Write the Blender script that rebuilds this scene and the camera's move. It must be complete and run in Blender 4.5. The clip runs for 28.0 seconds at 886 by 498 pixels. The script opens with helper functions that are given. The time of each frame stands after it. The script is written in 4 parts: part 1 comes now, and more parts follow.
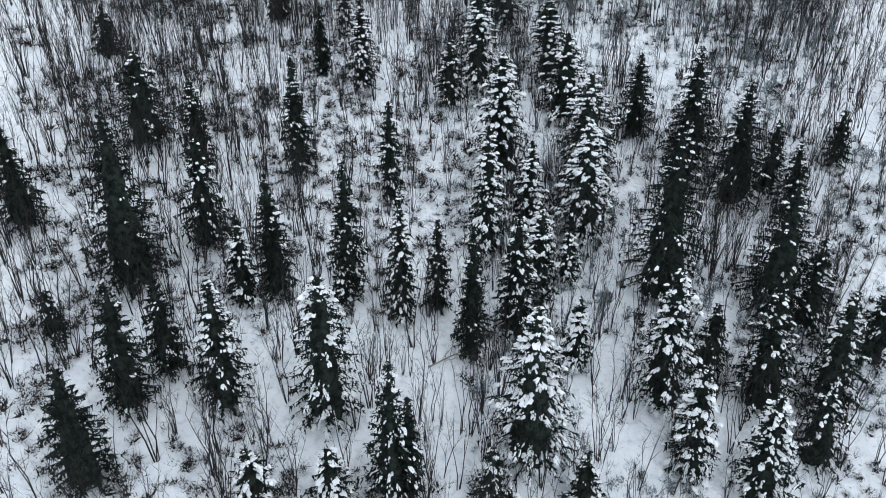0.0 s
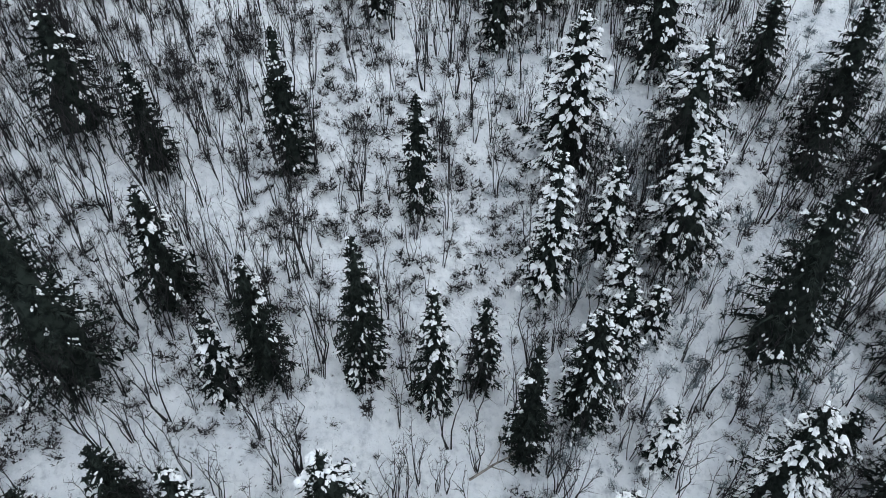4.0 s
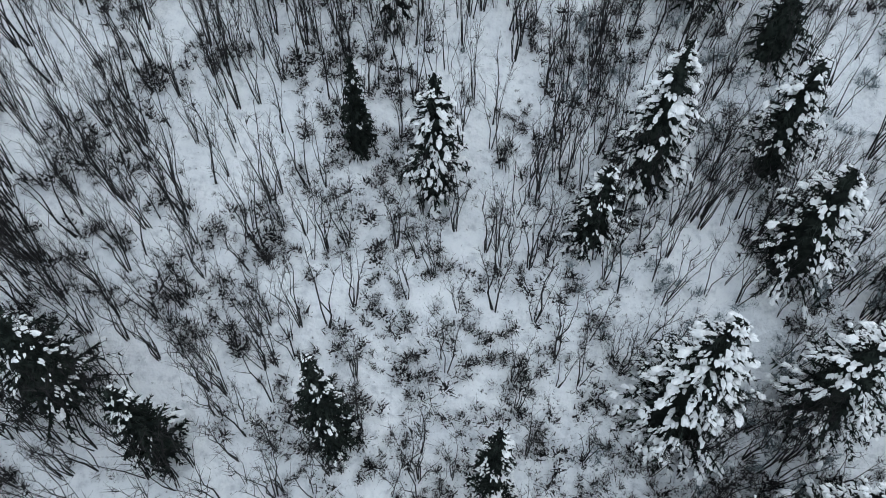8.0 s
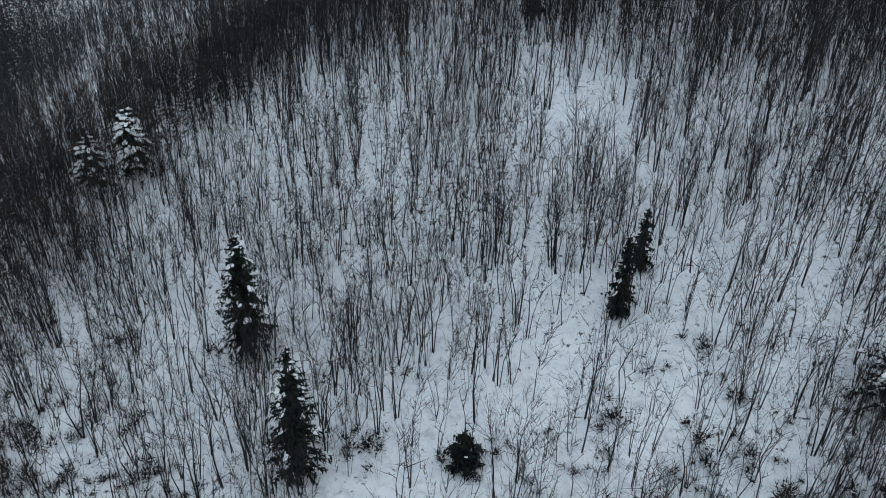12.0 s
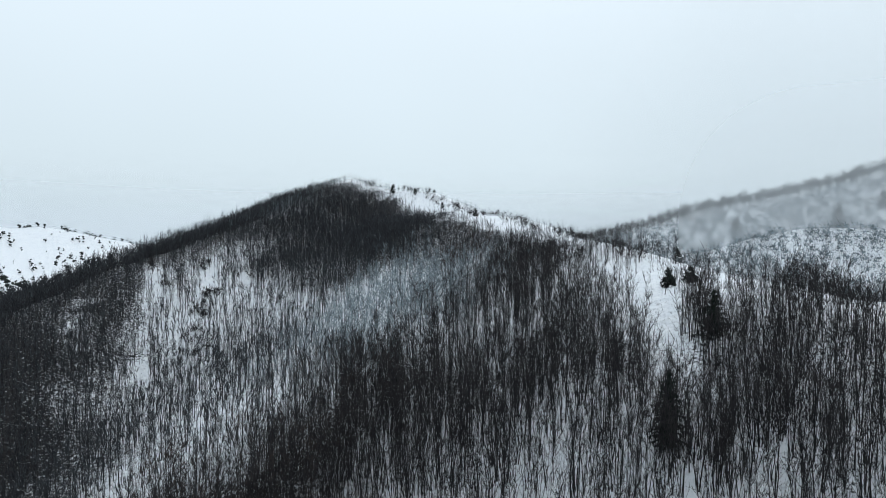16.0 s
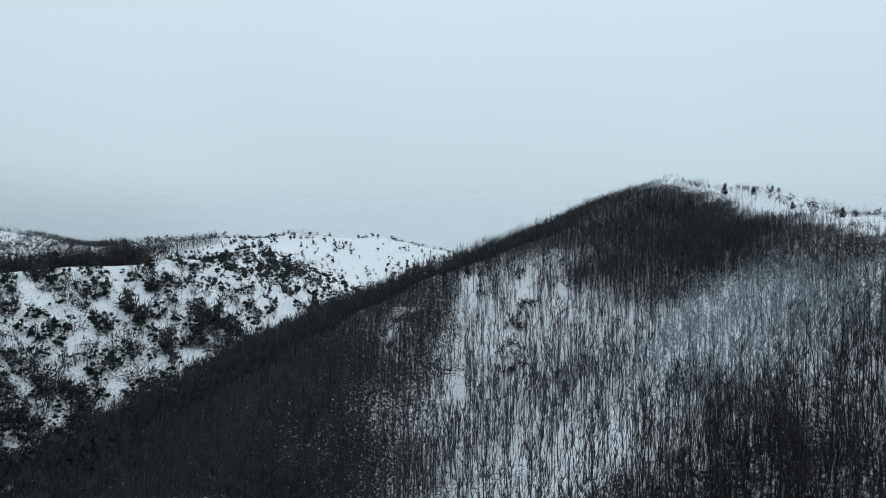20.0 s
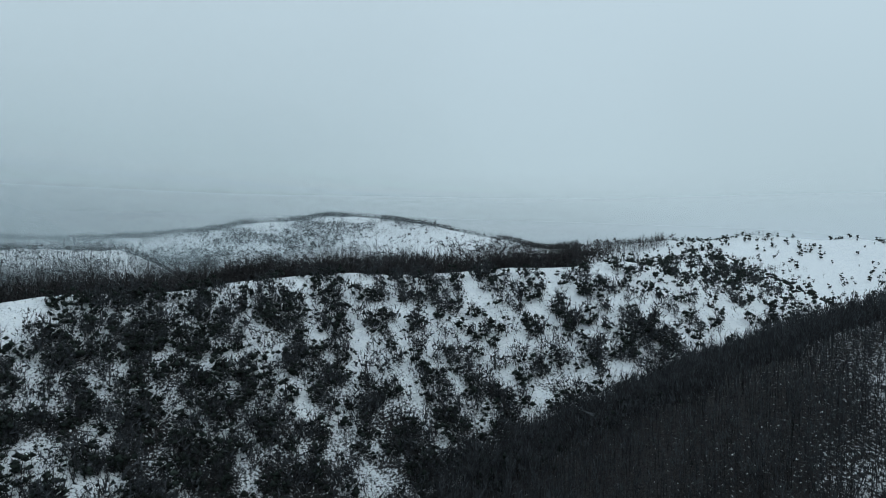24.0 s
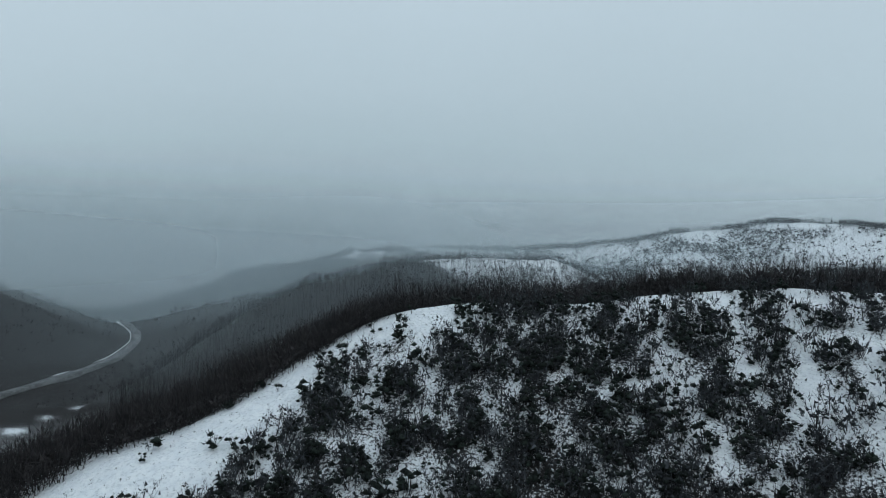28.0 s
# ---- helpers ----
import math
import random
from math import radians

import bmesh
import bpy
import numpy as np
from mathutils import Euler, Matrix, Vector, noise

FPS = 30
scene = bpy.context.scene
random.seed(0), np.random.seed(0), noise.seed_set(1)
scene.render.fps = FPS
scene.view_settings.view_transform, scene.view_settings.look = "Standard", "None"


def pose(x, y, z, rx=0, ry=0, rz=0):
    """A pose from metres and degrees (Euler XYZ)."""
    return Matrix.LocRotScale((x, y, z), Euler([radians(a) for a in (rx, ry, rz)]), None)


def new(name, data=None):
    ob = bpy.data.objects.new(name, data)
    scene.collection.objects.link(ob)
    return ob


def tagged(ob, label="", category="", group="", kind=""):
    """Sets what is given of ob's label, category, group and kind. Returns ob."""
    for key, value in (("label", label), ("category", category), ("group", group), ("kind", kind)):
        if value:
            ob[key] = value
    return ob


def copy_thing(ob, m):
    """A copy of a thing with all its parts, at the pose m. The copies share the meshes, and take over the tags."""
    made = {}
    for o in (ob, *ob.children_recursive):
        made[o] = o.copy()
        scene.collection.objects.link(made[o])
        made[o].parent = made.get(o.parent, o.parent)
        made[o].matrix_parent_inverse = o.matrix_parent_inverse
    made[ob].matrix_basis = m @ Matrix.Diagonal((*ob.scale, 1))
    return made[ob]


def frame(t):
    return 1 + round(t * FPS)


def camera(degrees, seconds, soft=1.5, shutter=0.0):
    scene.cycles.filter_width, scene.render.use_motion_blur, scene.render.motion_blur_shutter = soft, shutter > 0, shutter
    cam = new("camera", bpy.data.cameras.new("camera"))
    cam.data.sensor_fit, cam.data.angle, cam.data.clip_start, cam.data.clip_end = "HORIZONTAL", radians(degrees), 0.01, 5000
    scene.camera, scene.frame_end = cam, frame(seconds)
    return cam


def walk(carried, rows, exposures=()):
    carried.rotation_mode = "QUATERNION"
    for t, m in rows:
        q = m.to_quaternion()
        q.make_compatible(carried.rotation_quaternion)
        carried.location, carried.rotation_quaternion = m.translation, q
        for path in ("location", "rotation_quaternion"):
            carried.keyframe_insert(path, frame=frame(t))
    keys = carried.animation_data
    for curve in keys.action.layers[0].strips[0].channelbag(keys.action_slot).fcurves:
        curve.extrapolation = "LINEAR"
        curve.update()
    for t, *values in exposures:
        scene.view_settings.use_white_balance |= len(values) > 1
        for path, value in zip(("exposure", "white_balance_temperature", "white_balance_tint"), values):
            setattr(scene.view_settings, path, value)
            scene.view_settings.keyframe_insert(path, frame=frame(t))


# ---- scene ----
cam = camera(65.4, 28.0, soft=0.9)
METRES, EYE, TILT, LEAN, TURN = 200.0, 80.0, -25.2, 0.0, 0.0
ROWS = [
    (0.0, 0.0, 0.0, 0.0, 0.0, 0.0, -0.0),
    (0.5, -0.0012, 0.013, 0.0095, -0.06, -1.17, -0.02),
    (1.0, -0.0026, 0.025, 0.0199, 0.1, -3.13, -0.14),
    (1.5, -0.0042, 0.0384, 0.0332, 0.41, -5.49, -0.32),
    (2.0, -0.0056, 0.0526, 0.0468, 0.76, -7.86, -0.49),
    (2.5, -0.007, 0.0677, 0.0609, 1.03, -10.29, -0.64),
    (3.0, -0.009, 0.0835, 0.0756, 1.19, -12.73, -0.7),
    (3.5, -0.0114, 0.0998, 0.0914, 1.28, -15.17, -0.71),
    (5.5, -0.028, 0.1666, 0.1543, 0.95, -24.39, -0.95),
    (6.0, -0.0321, 0.182, 0.1692, 1.05, -26.24, -1.0),
    (6.5, -0.0361, 0.1968, 0.184, 1.21, -27.96, -1.11),
    (7.0, -0.0397, 0.2116, 0.1988, 1.52, -29.64, -1.23),
    (7.5, -0.0428, 0.2263, 0.2138, 1.95, -29.54, -1.46),
    (8.0, -0.0457, 0.241, 0.228, 2.36, -29.43, -1.57),
    (8.5, -0.0493, 0.2553, 0.2421, 2.77, -28.93, -1.76),
    (9.0, -0.0543, 0.2701, 0.2566, 3.05, -28.18, -2.11),
    (9.5, -0.059, 0.2848, 0.2709, 3.43, -26.57, -2.37),
    (10.0, -0.0644, 0.2988, 0.2855, 3.77, -24.37, -2.64),
    (10.5, -0.0705, 0.3126, 0.3006, 4.0, -19.31, -2.92),
    (11.0, -0.076, 0.3253, 0.315, 4.32, -13.79, -3.19),
    (11.5, -0.0819, 0.3375, 0.3292, 4.63, -8.22, -3.44),
    (12.0, -0.0871, 0.3494, 0.3421, 5.01, -2.44, -3.59),
    (12.5, -0.0919, 0.3612, 0.355, 5.5, 3.29, -3.76),
    (13.0, -0.0968, 0.3716, 0.3667, 5.92, 8.52, -3.93),
    (13.5, -0.102, 0.3806, 0.3784, 6.34, 13.22, -4.0),
    (15.5, -0.1275, 0.4173, 0.4115, 7.43, 24.2, -4.24),
    (16.0, -0.1347, 0.4279, 0.4173, 8.22, 24.22, -4.51),
    (16.5, -0.1417, 0.4387, 0.423, 9.26, 24.2, -4.9),
    (17.0, -0.1493, 0.4493, 0.4277, 10.7, 24.18, -5.54),
    (17.5, -0.157, 0.4597, 0.4326, 13.44, 23.95, -6.72),
    (18.0, -0.1645, 0.4702, 0.4371, 16.75, 23.63, -8.25),
    (18.5, -0.1721, 0.4809, 0.4416, 20.22, 23.15, -9.74),
    (19.0, -0.1802, 0.4916, 0.446, 23.82, 22.58, -11.29),
    (19.5, -0.188, 0.5023, 0.4502, 27.49, 21.95, -12.78),
    (20.0, -0.1958, 0.5132, 0.4549, 31.36, 21.13, -14.3),
    (20.5, -0.2038, 0.5245, 0.4598, 35.4, 20.19, -15.82),
    (21.0, -0.2123, 0.5361, 0.4654, 39.53, 19.03, -17.24),
    (21.5, -0.2217, 0.5482, 0.4707, 43.86, 17.77, -18.7),
    (23.5, -0.2691, 0.5919, 0.4896, 63.35, 10.77, -23.46),
    (24.0, -0.2855, 0.6005, 0.4925, 68.4, 8.77, -24.2),
    (24.5, -0.3017, 0.6096, 0.496, 72.17, 7.31, -24.58),
    (25.0, -0.3193, 0.6151, 0.4979, 74.56, 6.44, -24.7),
    (25.5, -0.3367, 0.6198, 0.4997, 78.93, 4.7, -25.06),
    (26.0, -0.3534, 0.6239, 0.501, 83.69, 2.77, -25.32),
    (26.5, -0.37, 0.6272, 0.5025, 88.6, 0.73, -25.44),
    (27.0, -0.3861, 0.6298, 0.5032, 94.25, -1.64, -25.47),
    (27.5, -0.4019, 0.6314, 0.5038, 100.49, -4.22, -25.25),
    (28.0, -0.4178, 0.6321, 0.5039, 106.98, -6.87, -24.79),
]
EXPOSURES = [(0, 0.77, 6350, 11), (6, 0.45, 6330, 10), (9, 0.36, 6200, 9), (11, 0.19, 6150, 9), (12, 0.12, 6130, 8), (13, 0.48, 6100, 7), (13.5, 0.52, 6150, 7), (15.5, 0.32, 6350, 8), (16.2, 0.24, 6350, 8), (17, 0.13, 6300, 8), (21, -0.05, 6050, 3), (24, -0.24, 5950, 1), (26, -0.25, 5975, 2), (28, -0.28, 6000, 3)]
walk(cam, [(t, pose(0, 0, EYE, TILT, LEAN, TURN) @ pose(METRES * x, METRES * y, METRES * z, 90 + pitch, roll, yaw)) for t, x, y, z, yaw, pitch, roll in ROWS],
     exposures=EXPOSURES)

# ---- light ----
world = bpy.data.worlds.new("overcast_sky")
scene.world = world
world.use_nodes = True
wn, wl = world.node_tree.nodes, world.node_tree.links
wn.clear()
w_out = wn.new("ShaderNodeOutputWorld")
w_sky = wn.new("ShaderNodeTexSky")
w_sky.sky_type, w_sky.sun_disc = "NISHITA", False
w_sky.sun_elevation, w_sky.sun_rotation = radians(38), radians(150)
w_sky.air_density, w_sky.dust_density, w_sky.ozone_density = 1.0, 4.0, 2.0
w_clear = wn.new("ShaderNodeBackground")
w_clear.inputs["Strength"].default_value = 0.06
wl.new(w_sky.outputs["Color"], w_clear.inputs["Color"])
w_geo = wn.new("ShaderNodeTexCoord")
w_sep = wn.new("ShaderNodeSeparateXYZ")
wl.new(w_geo.outputs["Generated"], w_sep.inputs[0])
w_ramp = wn.new("ShaderNodeValToRGB")
w_ramp.color_ramp.elements[0].position, w_ramp.color_ramp.elements[0].color = 0.0, (0.60, 0.69, 0.74, 1)
w_ramp.color_ramp.elements[1].position, w_ramp.color_ramp.elements[1].color = 0.45, (0.78, 0.86, 0.93, 1)
wl.new(w_sep.outputs["Z"], w_ramp.inputs[0])
w_noise = wn.new("ShaderNodeTexNoise")
w_noise.inputs["Scale"].default_value, w_noise.inputs["Detail"].default_value = 1.6, 2.0
wl.new(w_geo.outputs["Generated"], w_noise.inputs["Vector"])
w_var = wn.new("ShaderNodeMapRange")
w_var.inputs["To Min"].default_value, w_var.inputs["To Max"].default_value = 0.9, 1.08
wl.new(w_noise.outputs["Fac"], w_var.inputs["Value"])
w_cloud = wn.new("ShaderNodeBackground")
wl.new(w_ramp.outputs["Color"], w_cloud.inputs["Color"])
wl.new(w_var.outputs["Result"], w_cloud.inputs["Strength"])
w_add = wn.new("ShaderNodeMixShader")
w_add.inputs[0].default_value = 0.92
wl.new(w_clear.outputs[0], w_add.inputs[1])
wl.new(w_cloud.outputs[0], w_add.inputs[2])
wl.new(w_add.outputs[0], w_out.inputs["Surface"])

sun = new("sun", bpy.data.lights.new("sun", "SUN"))
sun.data.energy, sun.data.angle, sun.data.color = 0.5, radians(50), (1.0, 0.97, 0.93)
sun.rotation_euler = (radians(52), 0, radians(150))


# ---- materials ----
def material(name):
    m = bpy.data.materials.new(name)
    m.use_nodes = True
    return m, m.node_tree.nodes, m.node_tree.links, m.node_tree.nodes["Principled BSDF"]


def blend(nodes, links, fac, a, b):
    mix = nodes.new("ShaderNodeMix")
    mix.data_type = "RGBA"
    for socket, value in ((mix.inputs[0], fac), (mix.inputs[6], a), (mix.inputs[7], b)):
        if isinstance(value, (tuple, float, int)):
            socket.default_value = (*value, 1) if isinstance(value, tuple) else value
        else:
            links.new(value, socket)
    return mix.outputs[2]


def grain(nodes, links, scale, detail=4.0, rough=0.55, low=0.4, high=0.6, coords="Object"):
    tex = nodes.new("ShaderNodeTexCoord")
    n = nodes.new("ShaderNodeTexNoise")
    n.inputs["Scale"].default_value, n.inputs["Detail"].default_value, n.inputs["Roughness"].default_value = scale, detail, rough
    links.new(tex.outputs[coords], n.inputs["Vector"])
    r = nodes.new("ShaderNodeMapRange")
    r.interpolation_type = "SMOOTHSTEP"
    r.inputs["From Min"].default_value, r.inputs["From Max"].default_value = low, high
    links.new(n.outputs["Fac"], r.inputs["Value"])
    return r.outputs["Result"]


def simple(name, a, b, scale, rough=0.85, bump=0.0, by_island=0.0):
    m, nodes, links, bsdf = material(name)
    f = grain(nodes, links, scale)
    col = blend(nodes, links, f, a, b)
    if by_island:
        g = nodes.new("ShaderNodeNewGeometry")
        r = nodes.new("ShaderNodeMapRange")
        r.inputs["To Min"].default_value, r.inputs["To Max"].default_value = 1 - by_island, 1 + by_island
        links.new(g.outputs["Random Per Island"], r.inputs["Value"])
        hsv = nodes.new("ShaderNodeHueSaturation")
        links.new(r.outputs["Result"], hsv.inputs["Value"])
        links.new(col, hsv.inputs["Color"])
        col = hsv.outputs["Color"]
    links.new(col, bsdf.inputs["Base Color"])
    bsdf.inputs["Roughness"].default_value = rough
    bsdf.inputs["Specular IOR Level"].default_value = 0.15
    if bump:
        b_node = nodes.new("ShaderNodeBump")
        b_node.inputs["Distance"].default_value = bump
        links.new(f, b_node.inputs["Height"])
        links.new(b_node.outputs["Normal"], bsdf.inputs["Normal"])
    return m


MAT_BARK = simple("dark_bark", (0.014, 0.0142, 0.015), (0.043, 0.041, 0.042), 6.0, by_island=0.4)
MAT_TWIG = simple("brown_twigs", (0.0205, 0.0198, 0.0205), (0.050, 0.0455, 0.0465), 0.5, by_island=0.4)
# brown twigs made lighter and bluer: distance haze put into the colour
MAT_HAZED_TWIG = simple("hill_twigs_with_painted_haze", (0.030, 0.033, 0.037), (0.066, 0.070, 0.077), 0.5, by_island=0.4)
MAT_RUSSET = simple("russet_twigs", (0.030, 0.0235, 0.0215), (0.068, 0.052, 0.046), 0.5, by_island=0.4)
MAT_NEEDLE = simple("dark_spruce_needles", (0.006, 0.009, 0.008), (0.022, 0.029, 0.024), 1.5, by_island=0.5)
MAT_LOAD = simple("clumped_snow", (0.84, 0.86, 0.88), (0.92, 0.93, 0.94), 3.0, rough=0.6, bump=0.05)
MAT_FROST = simple("rime_frosted_twigs", (0.15, 0.18, 0.195), (0.31, 0.36, 0.385), 0.6, by_island=0.35)

MAT_DEAD = simple("dead_grey_wood", (0.14, 0.13, 0.12), (0.34, 0.31, 0.28), 2.0)
MAT_ROAD = simple("wet_asphalt", (0.09, 0.092, 0.095), (0.16, 0.162, 0.165), 0.2, rough=0.5)

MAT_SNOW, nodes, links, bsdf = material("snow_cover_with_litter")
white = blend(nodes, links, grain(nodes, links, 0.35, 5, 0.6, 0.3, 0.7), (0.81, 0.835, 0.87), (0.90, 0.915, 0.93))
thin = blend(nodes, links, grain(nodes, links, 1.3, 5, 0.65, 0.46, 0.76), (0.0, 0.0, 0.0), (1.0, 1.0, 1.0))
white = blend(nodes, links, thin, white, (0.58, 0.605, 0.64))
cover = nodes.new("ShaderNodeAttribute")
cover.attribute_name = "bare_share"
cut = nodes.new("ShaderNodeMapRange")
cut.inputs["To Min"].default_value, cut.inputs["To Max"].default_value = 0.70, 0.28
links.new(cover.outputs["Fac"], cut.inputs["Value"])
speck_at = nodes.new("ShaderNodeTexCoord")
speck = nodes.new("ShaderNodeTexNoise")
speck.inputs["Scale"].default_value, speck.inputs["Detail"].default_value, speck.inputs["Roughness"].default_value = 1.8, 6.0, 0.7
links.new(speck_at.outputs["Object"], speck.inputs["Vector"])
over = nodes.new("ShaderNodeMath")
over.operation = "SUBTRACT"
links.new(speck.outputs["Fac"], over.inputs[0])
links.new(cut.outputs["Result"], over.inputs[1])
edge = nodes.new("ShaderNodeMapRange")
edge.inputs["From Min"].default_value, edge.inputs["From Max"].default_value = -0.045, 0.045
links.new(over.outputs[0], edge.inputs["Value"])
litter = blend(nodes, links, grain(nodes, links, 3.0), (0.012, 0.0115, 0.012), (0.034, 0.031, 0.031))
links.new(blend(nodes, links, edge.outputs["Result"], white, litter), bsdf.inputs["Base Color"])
bsdf.inputs["Roughness"].default_value = 0.7
bsdf.inputs["Specular IOR Level"].default_value = 0.2
b_node = nodes.new("ShaderNodeBump")
b_node.inputs["Distance"].default_value = 0.25
links.new(grain(nodes, links, 0.9, 6, 0.6, 0.2, 0.8), b_node.inputs["Height"])
links.new(b_node.outputs["Normal"], bsdf.inputs["Normal"])


# ---- the lie of the land ----
def value_noise(x, y, size, seed):
    x, y = np.asarray(x, float) / size, np.asarray(y, float) / size
    xi, yi = np.floor(x), np.floor(y)
    fx, fy = x - xi, y - yi
    fx, fy = fx * fx * (3 - 2 * fx), fy * fy * (3 - 2 * fy)

    def h(a, b):
        v = np.sin(a * 127.1 + b * 311.7 + seed * 74.7) * 43758.5453
        return v - np.floor(v)
    top = h(xi, yi) * (1 - fx) + h(xi + 1, yi) * fx
    low = h(xi, yi + 1) * (1 - fx) + h(xi + 1, yi + 1) * fx
    return top * (1 - fy) + low * fy - 0.5


def flanks(x, y, crest, fall, round_r):
    """Height of the hill under a crest line of (x, y, z), falling off to both sides."""
    best = np.full(np.shape(x), -1e9)
    for (ax, ay, az), (bx, by, bz) in zip(crest, crest[1:]):
        dx, dy = bx - ax, by - ay
        s = np.clip(((x - ax) * dx + (y - ay) * dy) / (dx * dx + dy * dy), 0, 1)
        d = np.hypot(x - ax - s * dx, y - ay - s * dy)
        best = np.maximum(best, az + s * (bz - az) - fall * (np.sqrt(d * d + round_r * round_r) - round_r))
    return best


def step(v, low, high):
    f = np.clip((v - low) / (high - low), 0, 1)
    return f * f * (3 - 2 * f)


# crest line, fall per metre, roundness of the crest
RIDGES = {
    "main": ([(-47, 342, 127), (-28, 310, 117), (-8, 262, 117), (3, 236, 114.5), (22, 232, 110), (46, 236, 103), (85, 246, 92), (150, 270, 76)], 0.41, 10),
    "summit": ([(-122, 423, 146), (-106, 415, 142.5), (-87, 406, 139.5), (-66, 374, 134), (-47, 342, 127)], 0.47, 5),
    "far_right": ([(-60, 570, 112), (0, 545, 123), (80, 520, 140), (143, 500, 157), (260, 470, 195)], 0.45, 12),
    "left_spur": ([(-122, 423, 146), (-130, 355, 127), (-147, 292, 110), (-142, 227, 94), (-133, 196, 83), (-120, 160, 64), (-110, 125, 45)], 0.5, 8),
    "near_spur": ([(-28, 310, 116), (-38, 262, 108), (-53, 213, 97), (-70, 168, 81), (-78, 120, 69), (-88, 70, 56), (-104, 10, 36)], 0.5, 8),
    "west_hill": ([(-140, 30, 45), (-165, 58, 67), (-195, 78, 83), (-244, 109, 103.5), (-267, 187, 108), (-253, 268, 112), (-262, 290, 113.5), (-330, 380, 113), (-468, 498, 114), (-512, 589, 128), (-460, 640, 127), (-415, 680, 114)], 0.50, 14),
    "far_range": ([(-512, 589, 126), (-823, 536, 118), (-900, 487, 131), (-960, 450, 146), (-1031, 408, 156), (-1085, 340, 159), (-1072, 270, 147), (-1050, 216, 146), (-1012, 96, 129), (-920, -60, 121), (-806, -136, 114), (-745, -200, 98)], 0.3, 22),
    "mid_slope": ([(-700, 90, 112), (-582, 10, 112), (-535, -5, 109), (-495, -34, 98), (-470, -52, 86), (-452, -66, 70)], 0.62, 10),
    "south_hill": ([(-598, -305, 44), (-554, -325, 73), (-511, -335, 92), (-470, -365, 112), (-350, -600, 150)], 0.5, 12),
}


def hills(x, y):
    k = 4.0
    total = np.exp((12 + 13 * step(-x - y, 150, 300)) / k)
    for crest, fall, round_r in RIDGES.values():
        total = total + np.exp(flanks(x, y, crest, fall, round_r) / k)
    return k * np.log(total)


def near_slope(x, y):
    """The slope under the first part of the flight: it leans down to the east and flattens upwards."""
    return 11.2 - 0.447 * x + 0.516 * y + 0.0012 * x * x + 0.0039 * x * y - 0.00039 * y * y


def ground_height(x, y):
    x, y = np.asarray(x, float), np.asarray(y, float)
    z = hills(x, y)
    z = z + 9.0 * value_noise(x, y, 110, 6) * step(-x, 620, 800) * step(z, 70, 110)
    share = step(x, -105, -55) * (1 - step(x, 45, 95)) * step(y, -40, 20) * (1 - step(y, 142, 185))
    xn, yn = np.clip(x, -62, 52), np.clip(y, 20, 150)
    z = z + share * (near_slope(xn, yn) - hills(xn, yn))
    return z + 5.0 * (1 - 0.85 * share) * value_noise(x, y, 60, 1) + (2.2 - 1.2 * share) * value_noise(x, y, 24, 2) + 0.7 * value_noise(x, y, 8, 3) + 0.25 * value_noise(x, y, 3, 4)


def mesh_object(name, verts, tris, mat, parent=None):
    me = bpy.data.meshes.new(name)
    verts, tris = np.asarray(verts, np.float32), np.asarray(tris, np.int32)
    me.vertices.add(len(verts))
    me.vertices.foreach_set("co", verts.ravel())
    me.loops.add(tris.size)
    me.loops.foreach_set("vertex_index", tris.ravel())
    me.polygons.add(len(tris))
    me.polygons.foreach_set("loop_start", np.arange(0, tris.size, tris.shape[1], dtype=np.int32))
    me.update(calc_edges=True)
    me.materials.append(mat)
    ob = new(name, me)
    if parent:
        ob.parent = parent
    return ob


def beside(x, y, crest):
    """Signed distance to a crest line, positive to the left of its way, and the share of the way along it."""
    x, y = np.asarray(x, float), np.asarray(y, float)
    best, share, n = np.full(np.shape(x), 1e9), np.zeros(np.shape(x)), len(crest) - 1
    for i in range(n):
        (ax, ay, _), (bx, by, _) = crest[i], crest[i + 1]
        dx, dy = bx - ax, by - ay
        s = np.clip(((x - ax) * dx + (y - ay) * dy) / (dx * dx + dy * dy), 0, 1)
        px, py = x - ax - s * dx, y - ay - s * dy
        d = np.hypot(px, py) * np.where(dx * py - dy * px >= 0, 1, -1)
        near = np.abs(d) < np.abs(best)
        best, share = np.where(near, d, best), np.where(near, (i + s) / n, share)
    return best, share


def hump(x, y, cx, cy, rx, ry):
    return np.exp(-(((x - cx) / rx) ** 2 + ((y - cy) / ry) ** 2))


LEFT, NEAR, WEST = (RIDGES[k][0] for k in ("left_spur", "near_spur", "west_hill"))
MAIN = RIDGES["summit"][0] + RIDGES["main"][0][1:]


def lane(x, y, ax, ay, bx, by, wide):
    """1 along the line from a to b, fading over its width."""
    dx, dy = bx - ax, by - ay
    t = np.clip(((x - ax) * dx + (y - ay) * dy) / (dx * dx + dy * dy), 0, 1)
    return np.exp(-((x - ax - t * dx) ** 2 + (y - ay - t * dy) ** 2) / wide ** 2)


